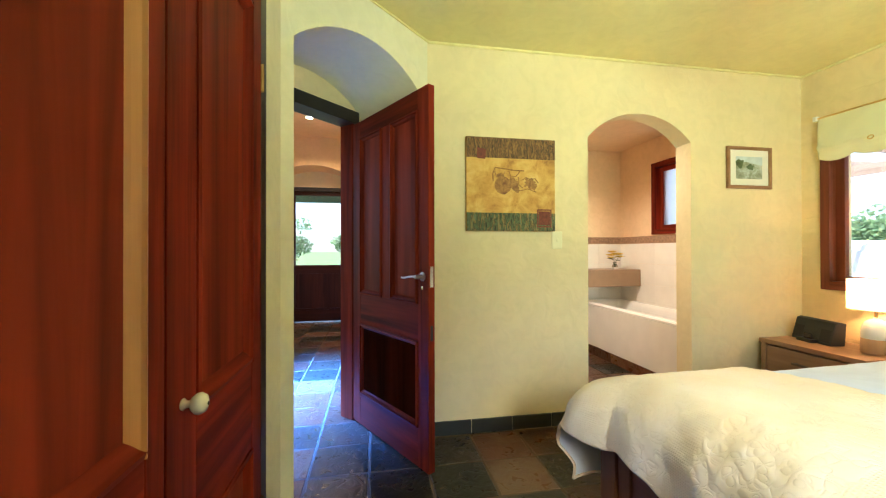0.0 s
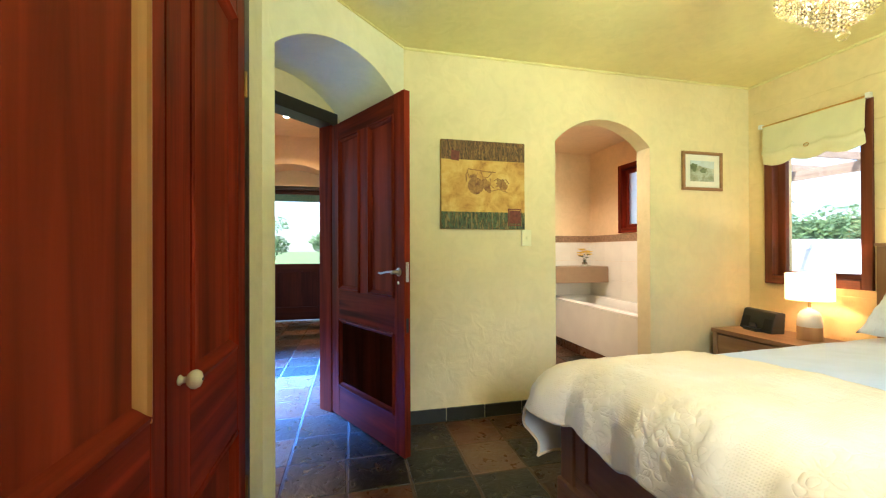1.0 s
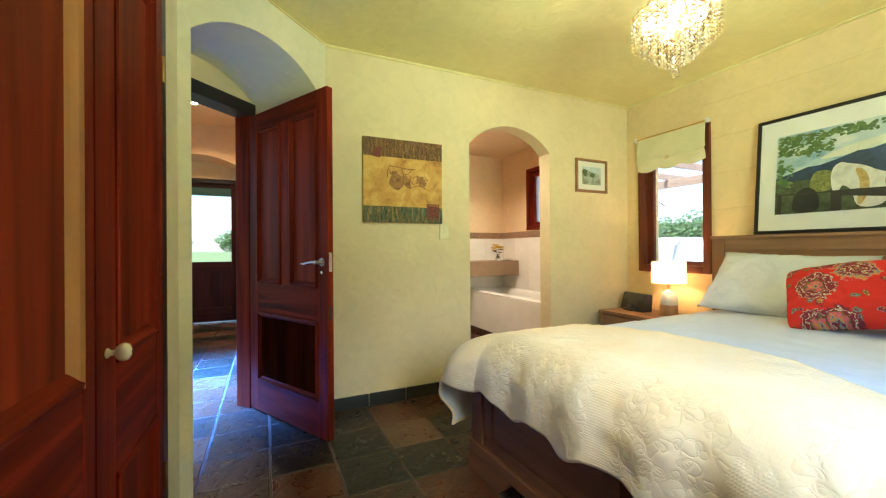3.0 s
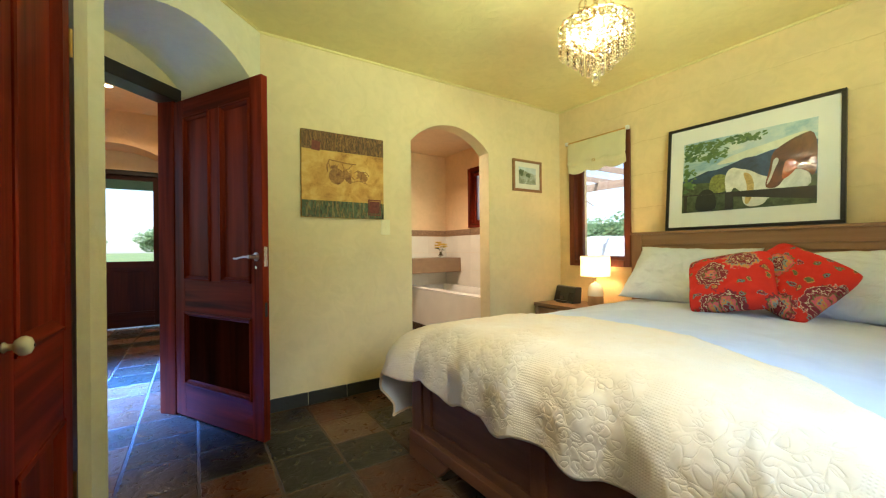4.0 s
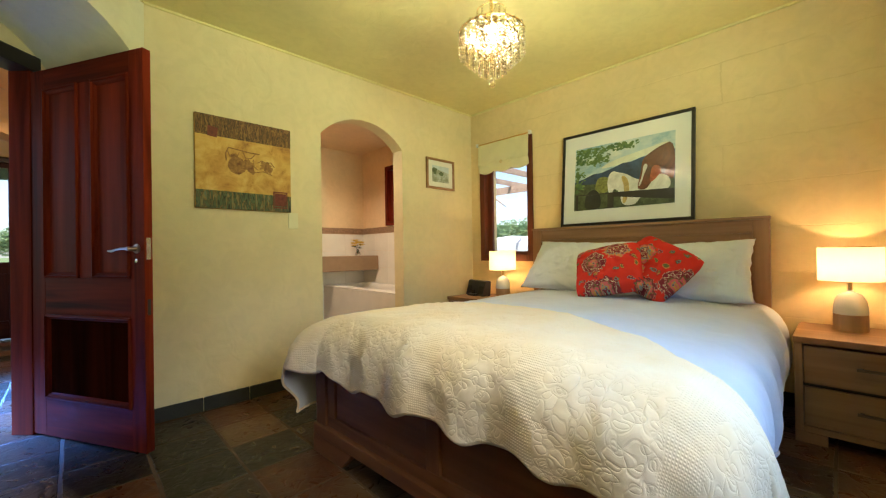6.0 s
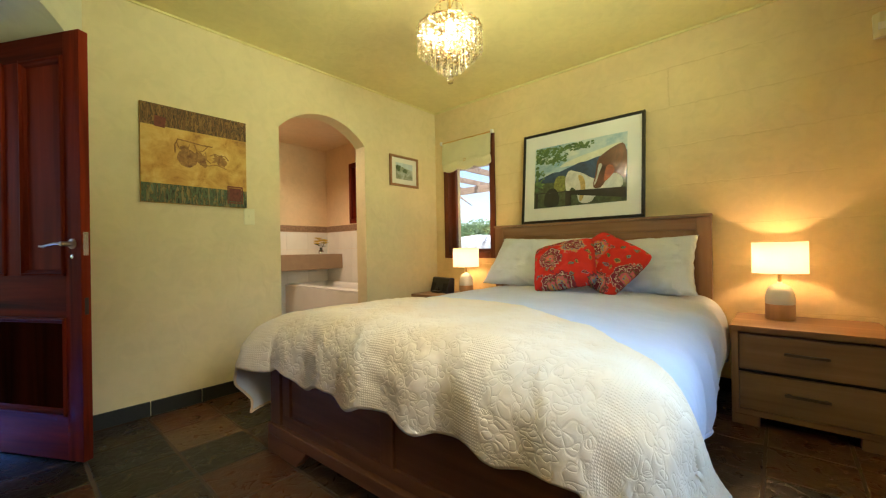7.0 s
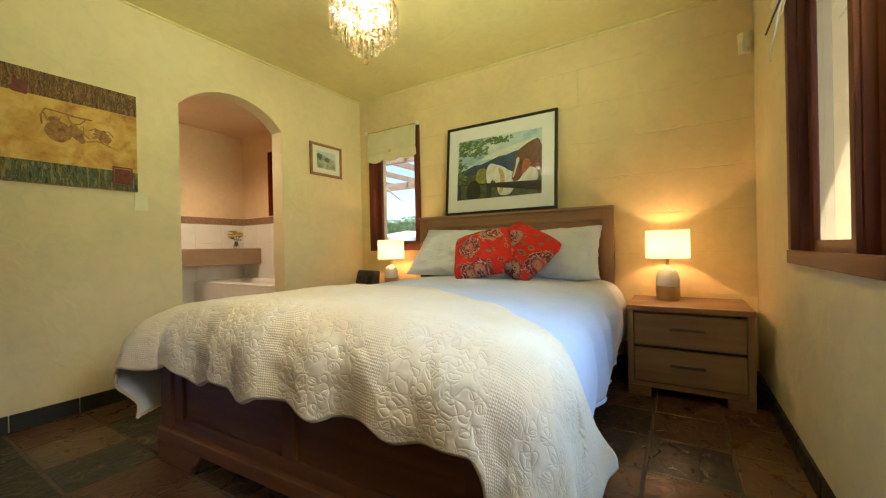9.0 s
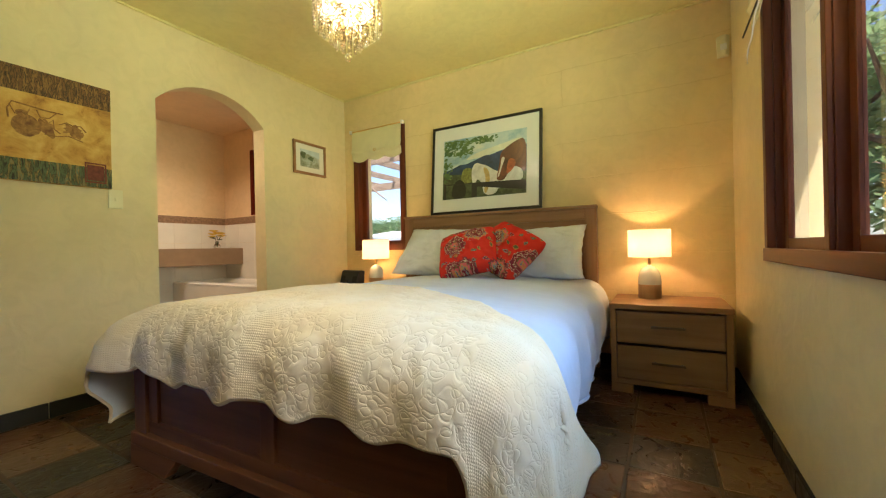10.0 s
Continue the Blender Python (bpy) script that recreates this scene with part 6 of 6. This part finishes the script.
bm = bmesh.new()
box(bm, -900, 900, -900, 900, -0.9, -0.22)
struct("ground", bm, LAWN, "mown lawn running to the horizon", "ground")
bm = bmesh.new()
box(bm, -3.5, 11.0, -9.0, -1.39, -0.24, -0.175)
box(bm, 3.52, 11.0, -1.39, 11.0, -0.24, -0.175)
struct("pavement", bm, PAVING, "pale sunlit paving beside the house", "pavement", 0.01)
bm = bmesh.new()
box(bm, -3.2, 2.0, 7.0, 9.2, -0.24, -0.13)
struct("porch_floor", bm, PAVING, "pale paved porch outside the entry", "pavement", 0.01)
bm = bmesh.new()
box(bm, -3.4, 3.9, -1.62, -1.385, 2.62, 2.68)
struct("eave", bm, BEAM, "timber lined eave over the long window", "roof")


def leaves(bm, rng, centre, size, count, leaf):
    for _ in range(count):
        while True:
            q = Vector((rng.uniform(-1, 1), rng.uniform(-1, 1), rng.uniform(-1, 1)))
            if 0.35 < q.length < 1:
                break
        p = Vector(centre) + Vector((q.x * size[0], q.y * size[1], q.z * size[2]))
        a, b, c = rng.uniform(0, 6.28), rng.uniform(-0.9, 0.9), leaf * rng.uniform(0.6, 1.3)
        d1 = Vector((math.cos(a), math.sin(a), b)).normalized() * c
        d2 = d1.cross(Vector((rng.uniform(-1, 1), rng.uniform(-1, 1), 1))).normalized() * c * 0.5
        bm.faces.new([bm.verts.new(p - d1), bm.verts.new(p + d2), bm.verts.new(p + d1), bm.verts.new(p - d2)])


rng = random.Random(4)
bm = bmesh.new()
for i in range(22):
    leaves(bm, rng, (12.0 + rng.uniform(-0.2, 0.2), 1.5 + i * 0.62, 1.0 + rng.uniform(-0.1, 0.15)), (0.8, 0.6, 1.25), 2600, 0.065)
box(bm, 11.7, 12.3, 1.2, 14.9, -0.2, 1.9)
hedge = tagged(finish("hedge", bm, FOLIAGE), "clipped green hedge along the drive", "hedge", kind="stuff")


def tree(x, y, height, crown, count, leaf, seed, label):
    r = random.Random(seed)
    t = thing("tree", pose(x, y, -0.22), label, "tree", "garden trees")
    bm = bmesh.new()
    tube(bm, [(0, 0, 0), (0.05, 0.03, height * 0.3), (-0.04, 0.02, height * 0.6), (0.02, 0, height * 0.9)], [0.11, 0.09, 0.06, 0.02], 8)
    for k in range(6):
        a, h = k * 1.1 + seed, height * (0.35 + 0.09 * k)
        tube(bm, [(0, 0, h), (0.5 * crown * math.cos(a), 0.5 * crown * math.sin(a), h + 0.25), (0.9 * crown * math.cos(a), 0.9 * crown * math.sin(a), h + 0.6)], [0.045, 0.03, 0.012], 6)
    part("trunk", bm, BARK, t)
    bm = bmesh.new()
    for k in range(14):
        a, d = r.uniform(0, 6.28), crown * r.uniform(0.1, 0.95)
        leaves(bm, r, (d * math.cos(a), d * math.sin(a), height * r.uniform(0.35, 1.0)), (crown * 0.42, crown * 0.42, crown * 0.32), count, leaf)
    part("crown", bm, FOLIAGE, t)
    return t


tree(2.9, -4.4, 3.4, 1.2, 260, 0.07, 2, "leafy garden tree close outside the long window")
tree(4.9, -3.9, 3.0, 1.2, 260, 0.07, 5, "leafy shrub tree beside the house")
tree(6.8, -4.6, 3.6, 1.4, 260, 0.08, 8, "tall leafy garden tree")
tree(6.1, -2.9, 3.4, 1.0, 260, 0.07, 17, "leafy garden tree beside the paving")
tree(7.9, -2.9, 4.4, 1.5, 300, 0.09, 19, "tall leafy garden tree beside the paving")
tree(10.2, -3.2, 5.2, 2.0, 300, 0.12, 23, "tall leafy garden tree at the end of the paving")
tree(-6.0, 27.0, 3.6, 1.8, 420, 0.09, 11, "small tree far across the lawn")
tree(-1.5, 31.0, 3.0, 1.6, 420, 0.09, 13, "small tree far across the lawn")

pg = thing("pergola", pose(5.2, 3.0, -0.17), "weathered timber pergola over the paving", "pergola")
for x in (0.2, 2.6):
    for y in (-1.4, 4.2):
        boxpart("post", (x - 0.05, x + 0.05, y - 0.05, y + 0.05, 0, 2.55), BEAM, pg)
    boxpart("beam", (x - 0.04, x + 0.04, -1.9, 5.0, 2.55, 2.72), BEAM, pg)
for k in range(8):
    y = -1.6 + k * 0.9
    boxpart("rafter", (-0.5, 3.4, y - 0.025, y + 0.025, 2.72, 2.84), BEAM, pg)
for y in (0.4, 3.2):
    bm = bmesh.new()
    prism(bm, [(0.18, y, 1.9), (0.22, y, 1.9), (0.22, y + 0.06, 1.95), (0.18, y + 0.06, 1.95)], [(0.18, y + 0.9, 2.6), (0.22, y + 0.9, 2.6), (0.22, y + 0.96, 2.55), (0.18, y + 0.96, 2.55)])
    part("brace", bm, BEAM, pg)

car = thing("car", pose(8.3, 5.6, -0.17, 0, 0, 82), "white hatchback parked on the paving", "car")
CARW = plain("white_car_paint", (0.80, 0.80, 0.80), 0.15, vary=0.02, relief=0.0)
# pale grey puts the sky's reflection into the glass colour
CGLASS = plain("sky_reflecting_car_glass", (0.55, 0.58, 0.60), 0.05, vary=0.1, relief=0.0)
RUBBER = plain("tyre_rubber", (0.02, 0.02, 0.02), 0.8, vary=0.2)
body = [(-2.0, 0.30), (2.0, 0.28), (2.05, 0.62), (1.85, 0.82), (0.95, 0.96), (0.25, 1.42), (-0.9, 1.50), (-1.75, 1.35), (-2.0, 0.95)]
bm = bmesh.new()
prism(bm, [(x, -0.84 + 0.12 * max(0, z - 0.9), z) for x, z in body], [(x, 0.84 - 0.12 * max(0, z - 0.9), z) for x, z in body])
part("body", bm, CARW, car, bevel=0.06)
for sgn in (-1, 1):
    bm = bmesh.new()
    win = [(0.80, 0.98), (0.22, 1.34), (-0.85, 1.40), (-1.5, 1.28), (-1.6, 1.0)]
    prism(bm, [(x, sgn * 0.80, z) for x, z in win], [(x, sgn * 0.838, z) for x, z in win])
    part("side_window", bm, CGLASS, car)
bm = bmesh.new()
prism(bm, [(0.93, -0.68, 0.985), (0.93, 0.68, 0.985), (0.30, 0.62, 1.405), (0.30, -0.62, 1.405)], [(0.96, -0.68, 1.0), (0.96, 0.68, 1.0), (0.33, 0.62, 1.42), (0.33, -0.62, 1.42)])
part("windscreen", bm, CGLASS, car)
for x in (-1.25, 1.3):
    for y in (-0.78, 0.78):
        bm = bmesh.new()
        lathe(bm, [(0.20, -0.09), (0.31, -0.08), (0.31, 0.08), (0.20, 0.09)], 28)
        for q in bm.verts:
            q.co = Vector((x + q.co.x, y + q.co.z, 0.31 + q.co.y))
        wl = part("wheel", bm, RUBBER, car, smooth=True)
        bm = bmesh.new()
        lathe(bm, [(0.19, -0.095), (0.19, 0.095)], 20)
        for q in bm.verts:
            q.co = Vector((x + q.co.x, y + q.co.z, 0.31 + q.co.y))
        part("rim", bm, CHROME, wl)

po = thing("porch", pose(-1.0, 7.6, -0.13), "green painted timber porch beam and roof", "porch")
GREENB = plain("green_beam_paint", (0.14, 0.20, 0.15), 0.6, vary=0.15)
boxpart("beam", (-3.0, 3.0, 0.9, 1.0, 2.35, 2.62), GREENB, po)
boxpart("roof", (-3.0, 3.0, -0.75, 1.3, 2.63, 2.70), GREENB, po)
for x in (-2.4, 2.4):
    boxpart("post", (x - 0.06, x + 0.06, 0.89, 1.01, 0, 2.35), GREENB, po)

# ---- slate floor tiles ----
PITCH = 0.312
made = []
for k in range(4):
    r = random.Random(k + 20)
    bm = bmesh.new()
    q = PITCH / 2 - 0.0052
    n = 4
    pts = []
    for i in range(n * 4):
        side, f = divmod(i, n)
        f = f / n
        x, y = [(-q + 2 * q * f, -q), (q, -q + 2 * q * f), (q - 2 * q * f, q), (-q, q - 2 * q * f)][side]
        pts.append((x + r.uniform(-0.0022, 0.0012) * (1 if x > 0 else -1), y + r.uniform(-0.0022, 0.0012) * (1 if y > 0 else -1)))
    low = [bm.verts.new((x, y, -0.012)) for x, y in pts]
    mid = [bm.verts.new((x, y, -0.003)) for x, y in pts]
    top = [bm.verts.new((x * 0.975, y * 0.975, r.uniform(-0.0008, 0.0008))) for x, y in pts]
    for a, b in ((low, mid), (mid, top)):
        for i in range(len(a)):
            bm.faces.new((a[i], a[(i + 1) % len(a)], b[(i + 1) % len(a)], b[i]))
    bm.faces.new(top)
    me = bpy.data.meshes.new("tile")
    bm.to_mesh(me)
    bm.free()
    me.materials.append(SLATE)
    made.append(me)
r = random.Random(9)
for i in range(-7, 12):
    for j in range(-11, 14):
        x, y = -0.005 + (i + 0.5) * PITCH, 2.255 + (j + 0.5) * 0.3105
        room = -0.5 < x < 3.3 and -1.2 < y < 2.3
        hall = x < -0.05 and 1.6 < y < 6.5
        bath = 0.6 < x < 2.6 and 2.3 < y < 4.0
        gap = -0.6 < x < 0.4 and 1.5 < y < 3.0
        if room or hall or bath or gap:
            t = new("tile", made[r.randrange(4)])
            t.parent = floor
            t.matrix_basis = pose(x, y, r.uniform(-0.0006, 0.0006), 0, 0, 90 * r.randrange(4))
